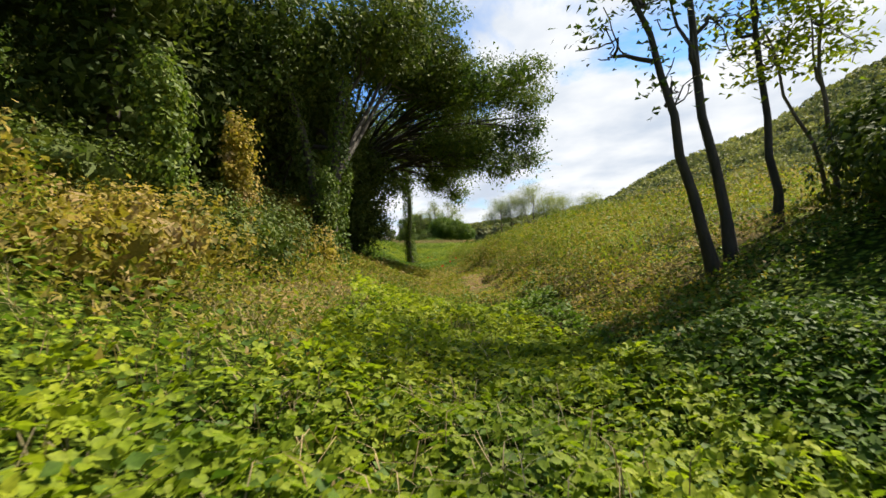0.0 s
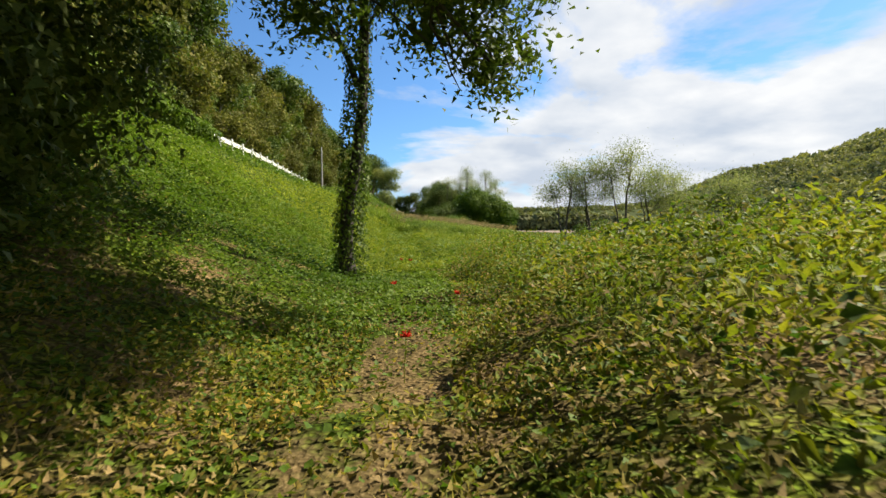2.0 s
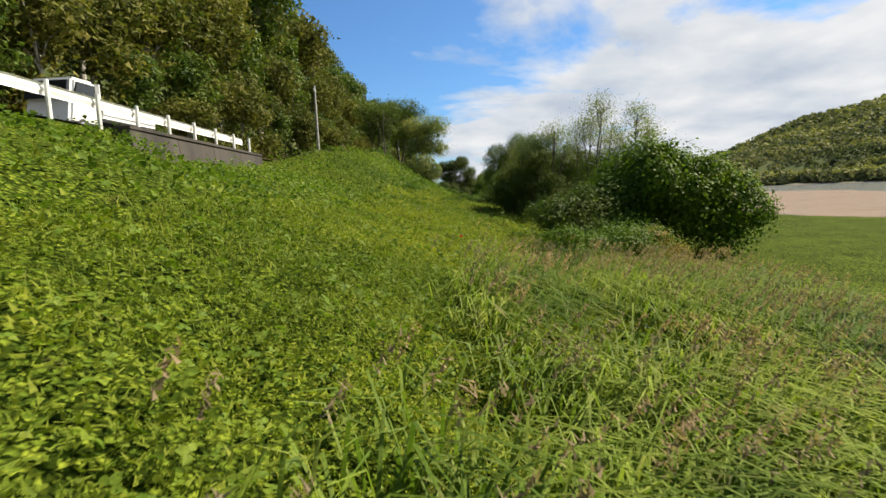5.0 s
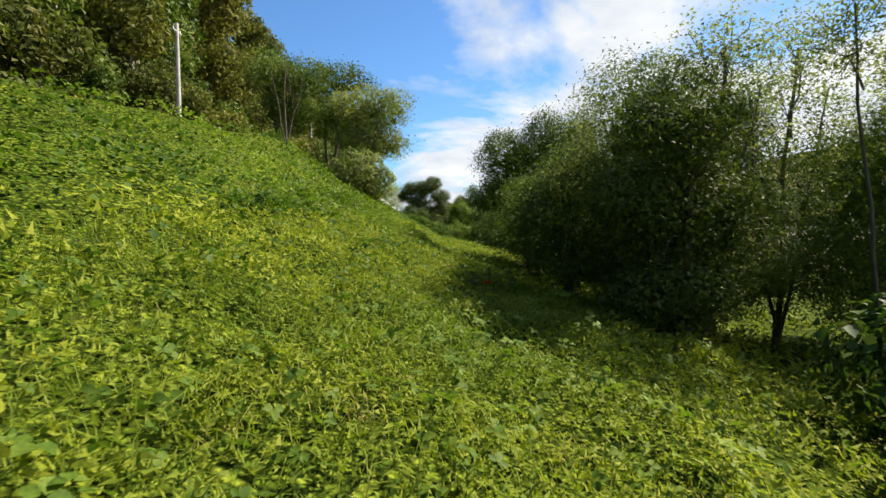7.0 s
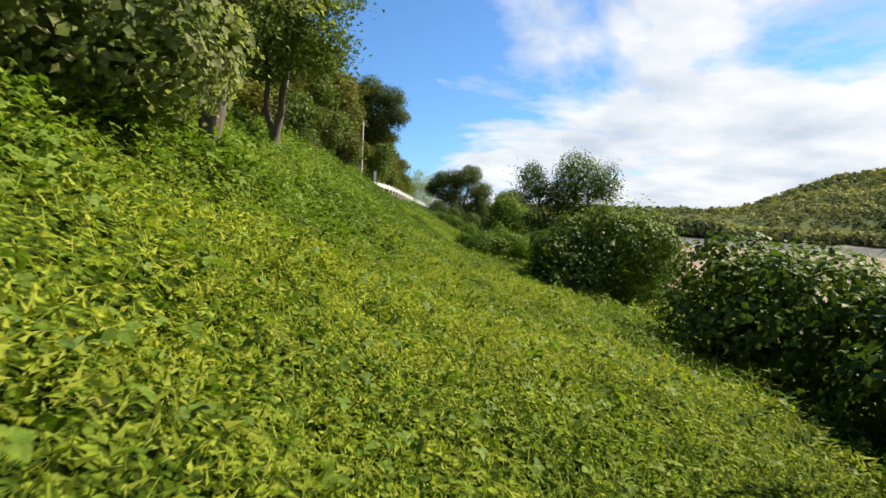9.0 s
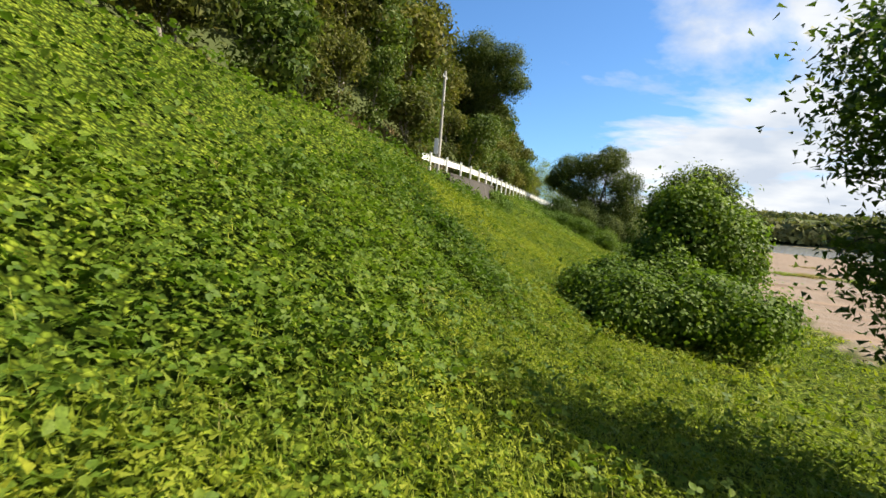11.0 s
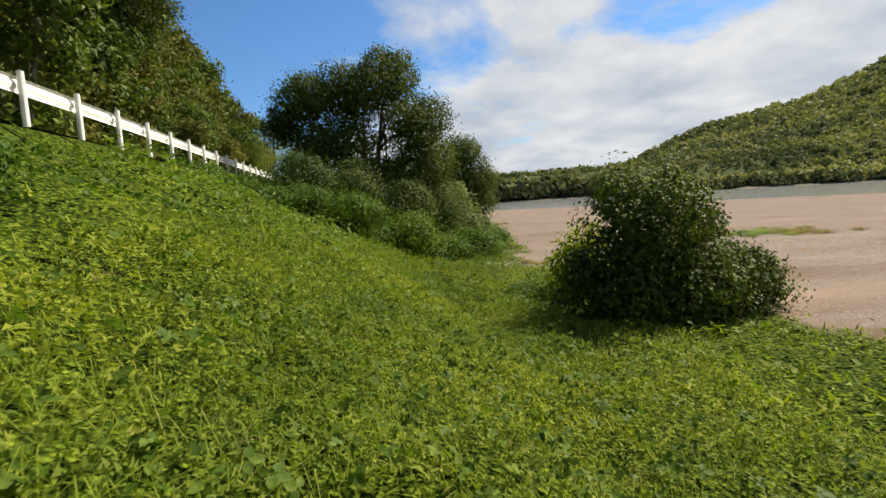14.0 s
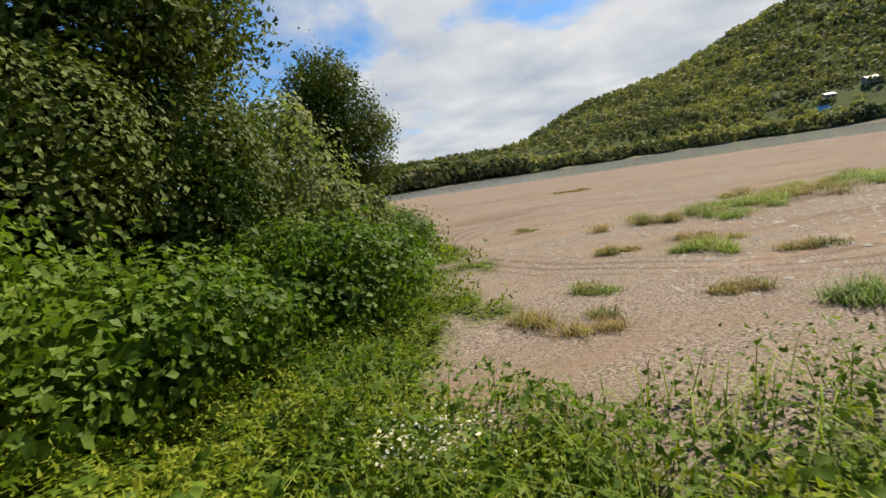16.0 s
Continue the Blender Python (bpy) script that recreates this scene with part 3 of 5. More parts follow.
    at = me.attributes.new("dry", "FLOAT", "POINT")
    dry = (1 - smooth01((gy - 32) / 8)) * smooth01((gy - 4) / 4) * 0.75 + smooth01((-1.2 - gx) / 2) * (1 - smooth01((gy - 16) / 10)) * 0.2
    dry = dry + 0.42 * np.exp(-((gx - lane(gy)) / 0.6) ** 2) * smooth01((gy - 10) / 3) * (1 - smooth01((gy - 30) / 5))
    at.data.foreach_set("value", dry.ravel().astype(np.float32))
    # the far bank is no sand
    s = sand_mask(gx, gy) * ~wood
    me.attributes["sand"].data.foreach_set("value", s.ravel().astype(np.float32))
    return tagged(new("ground", me), "overgrown embankment, sand bar and wooded valley sides", "ground", kind="structure")


build_ground()
wv = [(10, -900), (1500, -900), (1500, 1700), (10, 1700)]
tagged(new("water", mesh_of("water", [(x, y, WATER_Z) for x, y in wv], [(0, 1, 2, 3)], WATER)), "shallow grey river with small ripples beside the bar", "river", kind="structure")


def ribbon(y0, y1, step, off0, off1, z0, z1):
    ys = np.arange(y0, y1 + 1e-6, step)
    x = rail_x(ys)
    v = np.concatenate([np.stack([x + off0, ys, 0 * ys + z0], 1), np.stack([x + off1, ys, 0 * ys + z1], 1)])
    n = len(ys)
    i = np.arange(n - 1)
    return v, np.stack([i, i + 1, i + 1 + n, i + n], 1)


tagged(new("road", mesh_of("road", *ribbon(-60, 300, 2, -5.4, -0.35, ROAD_Z, ROAD_Z), ASPHALT)), "narrow asphalt road above the embankment", "road", kind="structure")

# ---- guard rail, walls, poles, sign ----


def box(bm, x0, x1, y0, y1, z0, z1):
    vs = [bm.verts.new((x, y, z)) for x in (x0, x1) for y in (y0, y1) for z in (z0, z1)]
    for f in ((0, 1, 3, 2), (4, 6, 7, 5), (0, 4, 5, 1), (2, 3, 7, 6), (0, 2, 6, 4), (1, 5, 7, 3)):
        bm.faces.new([vs[i] for i in f])
    return vs


W_PROFILE = ((0.0, 0.16), (-0.035, 0.14), (-0.045, 0.09), (-0.005, 0.03), (-0.005, -0.03), (-0.045, -0.09), (-0.035, -0.14), (0.0, -0.16))


def rail_piece(y0, y1):
    """One length of corrugated beam, following the road."""
    ys = np.linspace(y0, y1, 3)
    v = [(rail_x(y) - 0.07 + px, y, ROAD_Z + 0.62 + pz) for y in ys for px, pz in W_PROFILE]
    v += [(p[0] + 0.006, p[1], p[2]) for p in v]
    k, f = len(W_PROFILE), []
    for side in (0, len(v) // 2):
        for i in range(2):
            for j in range(k - 1):
                a = side + i * k + j
                f.append((a, a + 1, a + k + 1, a + k))
    return mesh_of("beam", v, f, RAIL_WHITE)


def guard_rail(y0, y1):
    ob = thing("guard_rail", "white corrugated steel guard rail along the road edge", "guard rail", (0, 0, 0), "guard rails")
    for y in np.arange(y0, y1 - 1.9, 4.0):
        part_mesh("beam", rail_piece(y, min(y + 4.0, y1)), ob)
    post = bmesh.new()
    bmesh.ops.create_cone(post, cap_ends=True, segments=10, radius1=0.062, radius2=0.062, depth=1.0, matrix=Matrix.Translation((0, 0, 0.35)))
    me = bpy.data.meshes.new("post")
    post.to_mesh(me)
    post.free()
    me.materials.append(RAIL_WHITE)
    cap = bmesh.new()
    bmesh.ops.create_uvsphere(cap, u_segments=10, v_segments=5, radius=0.064, matrix=Matrix.Translation((0, 0, 0.85)) @ Matrix.Diagonal((1, 1, 0.4, 1)))
    me2 = bpy.data.meshes.new("post_cap")
    cap.to_mesh(me2)
    cap.free()
    me2.materials.append(STEEL)
    for y in np.arange(y0 + 0.6, y1, 2.0):
        p = part_mesh("post", me, ob)
        p.location = (rail_x(y) + 0.03, y, ROAD_Z)
        part_mesh("cap", me2, p)
    return ob


guard_rail(44.0, 85.6)
guard_rail(145.6, 214.0)


def retaining_wall(y0, y1, depth, batter, seed):
    """Weathered concrete with a battered face, a coping and joints between its panels."""
    ob = thing("retaining_wall", "stained grey-brown concrete retaining wall under the guard rail", "wall", (0, 0, 0), "retaining walls", "structure")
    ys = np.linspace(y0, y1, int((y1 - y0) / 3.6) + 2)
    for a, b in zip(ys[:-1], ys[1:]):
        bm = bmesh.new()
        vs = box(bm, 0, 0, a + 0.01, b - 0.01, 0, 0)
        for i, v in enumerate(vs):
            top, river, yy = i % 2, i >= 4, v.co.y
            v.co.z = ROAD_Z - 0.02 if top else ROAD_Z - depth
            v.co.x = rail_x(yy) + ((0.30 if top else 0.30 + batter) if river else -0.34)
        bmesh.ops.bevel(bm, geom=bm.edges[:], offset=0.015, segments=1, affect="EDGES")
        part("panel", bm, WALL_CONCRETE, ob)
    bm = bmesh.new()
    vs = box(bm, 0, 0, y0, y1, ROAD_Z - 0.02, ROAD_Z + 0.10)
    for i, v in enumerate(vs):
        v.co.x = rail_x(v.co.y) + (0.34 if i >= 4 else -0.2)
    bmesh.ops.bevel(bm, geom=bm.edges[:], offset=0.015, segments=1, affect="EDGES")
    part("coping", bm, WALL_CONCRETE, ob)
    return ob


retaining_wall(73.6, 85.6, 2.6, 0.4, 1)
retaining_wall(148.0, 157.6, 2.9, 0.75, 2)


def utility_pole(at, h, lean=0.0):
    ob = thing("utility_pole", "slim grey concrete utility pole beside the road", "utility pole", (at[0], at[1], float(ground_z(*at)) - 0.3), "utility poles")
    part_mesh("shaft", mesh_of("shaft", *tube_arrays([(lean * t, 0, h * t) for t in np.linspace(0, 1, 6)], np.linspace(0.15, 0.10, 6), 12), POLE_CONCRETE, True), ob)
    bm = bmesh.new()
    box(bm, lean - 0.05, lean + 0.05, -0.5, 0.5, h - 0.5, h - 0.42)
    part("crossarm", bm, STEEL, ob)
    for dy in (-0.4, 0.0, 0.4):
        bm = bmesh.new()
        bmesh.ops.create_cone(bm, cap_ends=True, segments=8, radius1=0.035, radius2=0.02, depth=0.14, matrix=Matrix.Translation((lean, dy, h - 0.35)))
        part("insulator", bm, WHITE_SHEET, ob)
    return ob


utility_pole((-11.2, 160.8), 9.0)
utility_pole((-13.4, 142.8), 9.0)
utility_pole((-13.3, 110.2), 9.2)


def road_sign(at):
    ob = thing("road_sign", "narrow white roadside marker sign on a thin pole", "sign", (at[0], at[1], ROAD_Z - 0.2))
    part_mesh("pole", mesh_of("pole", *tube_arrays([(0, 0, 0), (0, 0, 2.2)], [0.03, 0.03], 8), STEEL, True), ob)
    bm = bmesh.new()
    box(bm, -0.12, 0.12, -0.045, -0.025, 1.35, 2.15)
    bmesh.ops.bevel(bm, geom=bm.edges[:], offset=0.006, segments=1, affect="EDGES")
    part("board", bm, WHITE_SHEET, ob)


road_sign((-7.3, 149.3))


def small_truck(at):
    """A small flat-bed truck that heads towards the start of the walk."""
    ob = thing("small_truck", "small white flat-bed truck driving on the road", "truck", (at[0], at[1], ROAD_Z))
    bm = bmesh.new()
    vs = box(bm, -0.82, 0.82, -2.35, -0.85, 0.38, 1.95)
    for v in vs:
        if v.co.z > 1 and v.co.y < -2:
            v.co.y += 0.42
        if v.co.z > 1:
            v.co.x *= 0.92
    bmesh.ops.bevel(bm, geom=bm.edges[:], offset=0.09, segments=3, affect="EDGES")
    cab = part("cab", bm, TRUCK_WHITE, ob)
    for side in (-1, 1):
        bm = bmesh.new()
        vs = box(bm, side * 0.80 - 0.03, side * 0.80 + 0.03, -1.85, -1.02, 1.22, 1.78)
        for v in vs:
            if v.co.z < 1.4 and v.co.y < -1.5:
                v.co.y -= 0.22
        part("window", bm, DARK_GLASS, cab)
    bm = bmesh.new()
    vs = box(bm, -0.7, 0.7, -2.26, -2.20, 1.2, 1.8)
    for v in vs:
        v.co.y += 0.06 + (v.co.z - 1.2) * 0.28 - 0.10
    part("windscreen", bm, DARK_GLASS, cab)
    bm = bmesh.new()
    box(bm, -0.85, 0.85, -0.78, 2.35, 0.72, 0.84)
    part("bed", bm, TRUCK_WHITE, ob)
    for x0, x1, y0, y1, z1 in ((-0.88, -0.83, -0.78, 2.35, 1.32), (0.83, 0.88, -0.78, 2.35, 1.32), (-0.83, 0.83, 2.30, 2.35, 1.32), (-0.83, 0.83, -0.80, -0.75, 1.9)):
        bm = bmesh.new()
        box(bm, x0, x1, y0, y1, 0.84, z1)
        bmesh.ops.bevel(bm, geom=bm.edges[:], offset=0.012, segments=1, affect="EDGES")
        part("side_board", bm, TRUCK_WHITE, ob)
    bm = bmesh.new()
    box(bm, -0.35, 0.35, -1.9, 2.2, 0.48, 0.70)
    part("chassis", bm, RUBBER, ob)
    for x in (-0.72, 0.72):
        for y in (-1.75, 1.35):
            bm = bmesh.new()
            bmesh.ops.create_cone(bm, cap_ends=True, segments=20, radius1=0.30, radius2=0.30, depth=0.2, matrix=pose(x, y, 0.30, 0, 90, 0))
            bmesh.ops.bevel(bm, geom=[e for e in bm.edges if len(e.link_faces[0].verts) > 4 or len(e.link_faces[1].verts) > 4], offset=0.03, segments=2, affect="EDGES")
            w = part("wheel", bm, RUBBER, ob)
            bm = bmesh.new()
            bmesh.ops.create_cone(bm, cap_ends=True, segments=16, radius1=0.17, radius2=0.17, depth=0.21, matrix=pose(x, y, 0.30, 0, 90, 0))
            part("rim", bm, STEEL, w)


small_truck((-12.4, 76.6))


def far_house(at, w, d, h, turn, roof):
    z = float(ground_z(*at)) - 0.3
    ob = thing("far_house", "small house on the opposite bank with a pitched roof", "house", (at[0], at[1], z), "houses on the opposite bank", turn=turn)
    bm = bmesh.new()
    box(bm, -w / 2, w / 2, -d / 2, d / 2, 0, h)
    wall = part("wall", bm, HOUSE_WALL, ob)
    bm = bmesh.new()
    a = [bm.verts.new(c) for c in ((-w / 2 - 0.5, -d / 2 - 0.5, h), (w / 2 + 0.5, -d / 2 - 0.5, h), (w / 2 + 0.5, d / 2 + 0.5, h), (-w / 2 - 0.5, d / 2 + 0.5, h), (-w / 2 - 0.5, 0, h + d * 0.28), (w / 2 + 0.5, 0, h + d * 0.28))]
    for q in ((0, 1, 5, 4), (2, 3, 4, 5), (0, 4, 3), (1, 2, 5), (3, 2, 1, 0)):
        bm.faces.new([a[i] for i in q])
    part("roof", bm, roof, ob)
    for x in (-w * 0.25, w * 0.22):
        bm = bmesh.new()
        box(bm, x - 0.7, x + 0.7, -d / 2 - 0.03, -d / 2 + 0.05, h * 0.35, h * 0.72)
        part("window", bm, DARK_GLASS, wall)


for at, w, d, h, turn, roof in (((503, 411), 15, 7, 3.2, -35, WHITE_SHEET), ((467, 455), 11, 7, 4.0, -30, ROOF_TILE), ((534, 372), 13, 9, 4.6, -50, ROOF_TILE), ((489, 430), 9, 6, 3.4, -38, ROOF_TILE), ((440, 470), 8, 6, 3.2, -25, ROOF_TILE), ((300, 525), 20, 6, 3.0, -20, WHITE_SHEET)):
    far_house(at, w, d, h, turn, roof)
bm = bmesh.new()
vs = box(bm, -6, 6, -4, 4, 0, 5)
for v in vs:
    if v.co.z > 1:
        v.co.x *= 0.8
        v.co.y *= 0.4
me = bpy.data.meshes.new("tarpaulin")
bm.to_mesh(me)
bm.free()
me.materials.append(BLUE_SHEET)
tarp = new("tarpaulin", me)
tarp.matrix_basis = pose(417, 460, float(ground_z(417, 460)) - 0.2, 0, 0, -30)
tagged(tarp, "bright blue tarpaulin over a heap on the opposite bank", "tarpaulin")

# ---- trees and shrubs ----


def crown_points(rng, blobs, n, clump=0.35, shell=0.45):
    """Leaf places in loose clumps within ellipsoids (centre, radii)."""
    vol = np.array([r[0] * r[1] * r[2] for _, r in blobs]) ** 0.75
    out, way = [], []
    for (c, r), k in zip(blobs, (n * vol / vol.sum()).astype(int)):
        m = max(6, k // 42)
        d = rng.normal(0, 1, (m, 3))
        d /= np.linalg.norm(d, axis=1)[:, None]
        rad = rng.uniform(shell, 1.0, m)[:, None] ** 0.7
        centres = np.asarray(c) + d * rad * np.asarray(r)
        pick = rng.randint(0, m, k)
        spread = clump * (0.5 + rng.rand(m)[pick])[:, None]
        out.append(centres[pick] + rng.normal(0, 1, (k, 3)) * spread * np.array([1, 1, 0.7]))
        way.append(d[pick])
    return np.concatenate(out), np.concatenate(way)


def limbs(rng, base, stems, blobs, r0, twigs=4):
    """Stems from the base, limbs into each blob and twigs beyond."""
    items = []
    for top, r in stems:
        pts = wander(rng, base, top, 9, 0.05 * np.linalg.norm(np.subtract(top, base)) / 9 + 0.02)
        rad = np.linspace(r, r * 0.35, 9)
        rad[0] *= 1.35
        items.append(tube_arrays(pts, rad, 7))
    for c, rr in blobs:
        top, r = stems[int(np.argmin([np.linalg.norm(np.subtract(c, s[0])) for s in stems]))]
        k = rng.uniform(0.45, 0.85)
        start = np.asarray(base) + (np.asarray(top) - base) * k
        pts = wander(rng, start, c, 7, 0.08)
        q = np.linspace(0, 1, 7)
        pts[:, 2] += 0.5 * q * (1 - q) * np.linalg.norm(np.subtract(c, start)[:2])
        items.append(tube_arrays(pts, np.linspace(r * 0.45, r * 0.12, 7), 5))
        for _ in range(twigs):
            d = rng.normal(0, 1, 3)
            d /= np.linalg.norm(d)
            end = np.asarray(c) + d * np.asarray(rr) * 0.92
            s2 = pts[rng.randint(2, 7)]
            items.append(tube_arrays(wander(rng, s2, end, 5, 0.06), np.linspace(r * 0.16, 0.008, 5), 3))
    return join_arrays(*items)


def inner_arrays(rng, blobs, n, share=0.34, reach=0.74):
    """The shaded inside of a crown: larger leaf masses kept well under the outer leaves."""
    items = []
    for c, r in blobs:
        r = np.asarray(r)
        d = rng.normal(0, 1, (n, 3))
        d *= (reach * rng.rand(n) ** 0.4 / np.linalg.norm(d, axis=1))[:, None]
        items.append(leaf_arrays(rng, np.asarray(c) + d * r, share * r.mean() * rng.uniform(0.6, 1.2, n), (-1.2, 1.2), 1.4, 0.9, tri=True))
    return join_arrays(*items)


def with_lumps(rng, blobs, k=5, share=(0.28, 0.5), out=0.86):
    """The same forms with smaller lumps on their outsides."""
    extra = []
    for c, r in blobs:
        for _ in range(k):
            d = rng.normal(0, 1, 3)
            d[2] = abs(d[2]) * 0.8
            d /= np.linalg.norm(d)
            extra.append((tuple(np.asarray(c) + d * np.asarray(r) * out), tuple(np.asarray(r) * rng.uniform(*share))))
    return list(blobs) + extra


def shell_leaves(rng, blobs, density, fuzz, seed, low=-0.2):
    """Leaf places and facings over the outside of merged forms."""
    pos, way = [], []
    cs, rs = np.array([c for c, _ in blobs], float), np.array([r for _, r in blobs], float)
    for i, (c, r) in enumerate(zip(cs, rs)):
        area = 4 * np.pi * (((r[0] * r[1]) ** 1.6 + (r[0] * r[2]) ** 1.6 + (r[1] * r[2]) ** 1.6) / 3) ** (1 / 1.6)
        k = int(area * density)
        d = rng.normal(0, 1, (k, 3))
        d /= np.linalg.norm(d, axis=1)[:, None]
        lump = 1 + 0.16 * fbm(d[:, 0] * 3 + i, d[:, 1] * 3 + d[:, 2] * 2, 1.2, seed + i)[:, None]
        p = c + d * r * lump * (1 + rng.normal(0, fuzz, (k, 1)))
        keep = p[:, 2] > low
        for j in range(len(cs)):
            if j != i:
                keep &= (((p - cs[j]) / rs[j]) ** 2).sum(1) > 0.62
        nrm = d / r
        pos.append(p[keep])
        way.append((nrm / np.linalg.norm(nrm, axis=1)[:, None])[keep])
    pos, way = np.concatenate(pos), np.concatenate(way)
    way[:, 2] += 0.35
    return pos, way


def tree(name, label, at, stems, blobs, n, size, leaf, bark=None, seed=0, clump=0.35, shell=0.45, twigs=4, category="tree", aspect=0.6, group="", z=None, skin=0.0):
    """A tree or tall shrub. at: x, y; stems and blobs are relative to its foot."""
    rng = np.random.RandomState(seed)
    z = float(ground_z(at[0], at[1])) - 0.08 if z is None else z
    ob = thing(name, label, category, (at[0], at[1], z), group)
    part_mesh("trunk", mesh_of("trunk", *limbs(rng, (0, 0, 0), stems, blobs, 0.1, twigs), bark or BARK, True), ob)
    p, w = crown_points(rng, blobs, n, clump, shell)
    arrays = [leaf_arrays(rng, p, size * rng.uniform(0.65, 1.35, len(p)), (-0.9, 0.7), 1.1, aspect, tri=True)]
    if skin:
        small = [(c, tuple(0.8 * v for v in r)) for c, r in blobs]
        lumps = with_lumps(rng, small, 7, (0.28, 0.6), 1.0)
        part_mesh("inner_foliage", mesh_of("inner_foliage", *inner_arrays(rng, small, int(200 * skin)), leaf), ob, "shaded inner foliage of the crown")
        q, way = shell_leaves(rng, lumps, skin / (size * size * aspect * 0.5), 0.24, seed, -9)
        way += rng.normal(0, 0.4, way.shape)
        arrays.append(leaf_arrays(rng, q, size * rng.uniform(0.65, 1.35, len(q)), aspect=aspect, outward=way, tri=True))
    part_mesh("crown", mesh_of("crown", *join_arrays(*arrays), leaf), ob)
    return ob


def mound(name, label, at, blobs, density, size, leaf, seed=0, category="shrub", aspect=0.8, group="", fuzz=0.12):
    """A shrub smothered by climbing leaves: leaves over the outside of merged lumps."""
    rng = np.random.RandomState(seed)
    z = float(ground_z(at[0], at[1])) - 0.1
    ob = thing(name, label, category, (at[0], at[1], z), group)
    core = blobs
    blobs = with_lumps(rng, blobs, 10, (0.16, 0.48), 0.96)
    part_mesh("inner_foliage", mesh_of("inner_foliage", *inner_arrays(rng, core, 230, 0.3, 0.8), leaf), ob, "shaded tangled inside of the shrub")
    pos, way = shell_leaves(rng, blobs, density * 0.42, fuzz, seed)
    s = 1.12 * size * rng.uniform(0.55, 1.25, len(pos))
    part_mesh("leaves", mesh_of("leaves", *leaf_arrays(rng, pos, s, aspect=aspect, outward=way), leaf), ob)
    return ob


B = lambda x, y, z, rx, ry, rz: ((x, y, z), (rx, ry, rz))  # noqa: E731

# the dark wood at the start
tree("broadleaf_tree", "large dark broadleaf tree with wide limbs over the path", (-1.4, 13.8),
     [((0.9, 1.0, 5.6), 0.20), ((-0.6, 0.5, 6.5), 0.17)],
     [B(-0.4, 1.2, 6.6, 2.4, 2.6, 1.7), B(2.2, 2.0, 6.9, 2.0, 2.2, 1.1), B(-2.8, 0.4, 5.2, 2.4, 2.4, 2.2), B(3.4, 6.4, 7.6, 2.2, 2.4, 1.1), B(4.6, 9.6, 7.8, 2.0, 2.2, 1.0), B(-0.8, 5.6, 4.6, 1.8, 2.4, 2.2), B(-2.0, 3.2, 3.2, 1.6, 1.8, 2.2)],
     14000, 0.15, LEAF_DARK, BARK_DARK, seed=11, clump=0.36, shell=0.05, twigs=8, skin=0.7)
tree("ivy_tree", "upright tree with a trunk thickly wrapped in ivy", (1.64, 34.93),
     [((0.55, -0.3, 8.6), 0.2)],
     [B(0.6, -0.6, 8.4, 1.8, 1.8, 1.2), B(1.5, -0.8, 7.2, 1.2, 1.2, 0.9), B(-1.2, -0.6, 7.4, 1.4, 1.4, 1.0)],
     8000, 0.115, LEAF_DARK, BARK_DARK, seed=12, clump=0.25, shell=0.1, twigs=10, skin=0.1)
tree("overhanging_tree", "broad dark tree reaching its limbs over the path", (-1.9, 25.6),
     [((0.9, 0.6, 6.4), 0.22), ((-0.5, 1.4, 6.8), 0.18)],
     [B(6.0, 4.4, 5.8, 2.0, 2.2, 1.5), B(6.6, 5.0, 4.3, 1.3, 1.5, 0.9), B(6.6, 1.7, 6.0, 1.8, 2.2, 1.3), B(6.6, 0.2, 5.0, 1.3, 1.6, 0.9), B(4.7, 1.9, 7.2, 2.6, 2.6, 1.3),
      B(2.8, 6.4, 6.8, 2.0, 2.2, 1.5), B(4.1, 4.8, 5.6, 1.6, 1.6, 1.0), B(1.7, 3.4, 6.0, 1.8, 2.2, 1.5), B(6.2, -1.7, 6.6, 1.8, 2.0, 1.1), B(5.4, 3.4, 4.0, 1.3, 1.3, 0.9), B(3.5, 5.6, 4.2, 1.0, 1.0, 0.9),
      B(2.5, -4.5, 7.8, 2.0, 2.0, 1.1), B(4.6, -2.0, 7.7, 2.0, 2.0, 1.0), B(4.2, -6.4, 8.2, 1.9, 1.9, 1.0), B(7.2, 2.9, 4.5, 1.1, 1.3, 0.9), B(6.2, 1.4, 4.5, 1.1, 1.2, 0.8), B(6.6, 5.2, 3.0, 0.8, 0.9, 0.8), B(5.6, 5.6, 3.9, 1.0, 1.0, 0.9),
      B(6.4, -4.6, 6.4, 1.6, 1.7, 1.0), B(4.9, -4.1, 7.0, 1.7, 1.7, 1.0), B(7.5, -3.0, 3.1, 1.0, 1.1, 0.7), B(6.5, -2.7, 3.9, 1.2, 1.2, 0.8), B(5.3, -2.4, 4.5, 1.3, 1.3, 0.8), B(9.2, -1.6, 3.5, 0.9, 1.0, 0.7), B(9.4, -1.4, 4.9, 1.0, 1.2, 0.8), B(9.6, -1.5, 6.2, 1.0, 1.2, 0.8), B(8.2, -1.6, 4.5, 1.1, 1.2, 0.8), B(8.2, -1.6, 6.6, 1.3, 1.4, 0.9), B(8.6, -3.6, 6.8, 1.6, 1.6, 0.9), B(8.1, 2.8, 6.0, 1.5, 1.6, 1.0)],
     43000, 0.125, LEAF_TREE, BARK_DARK, seed=13, clump=0.29, shell=0.1, twigs=8, skin=0.3)


def climb(owner, top, height, r, n, size, leaf, seed, label):
    """Leaves climbing round a stem that leans towards top."""
    rng = np.random.RandomState(seed)
    th, hz = rng.uniform(0, 2 * np.pi, n), rng.uniform(0, height, n)
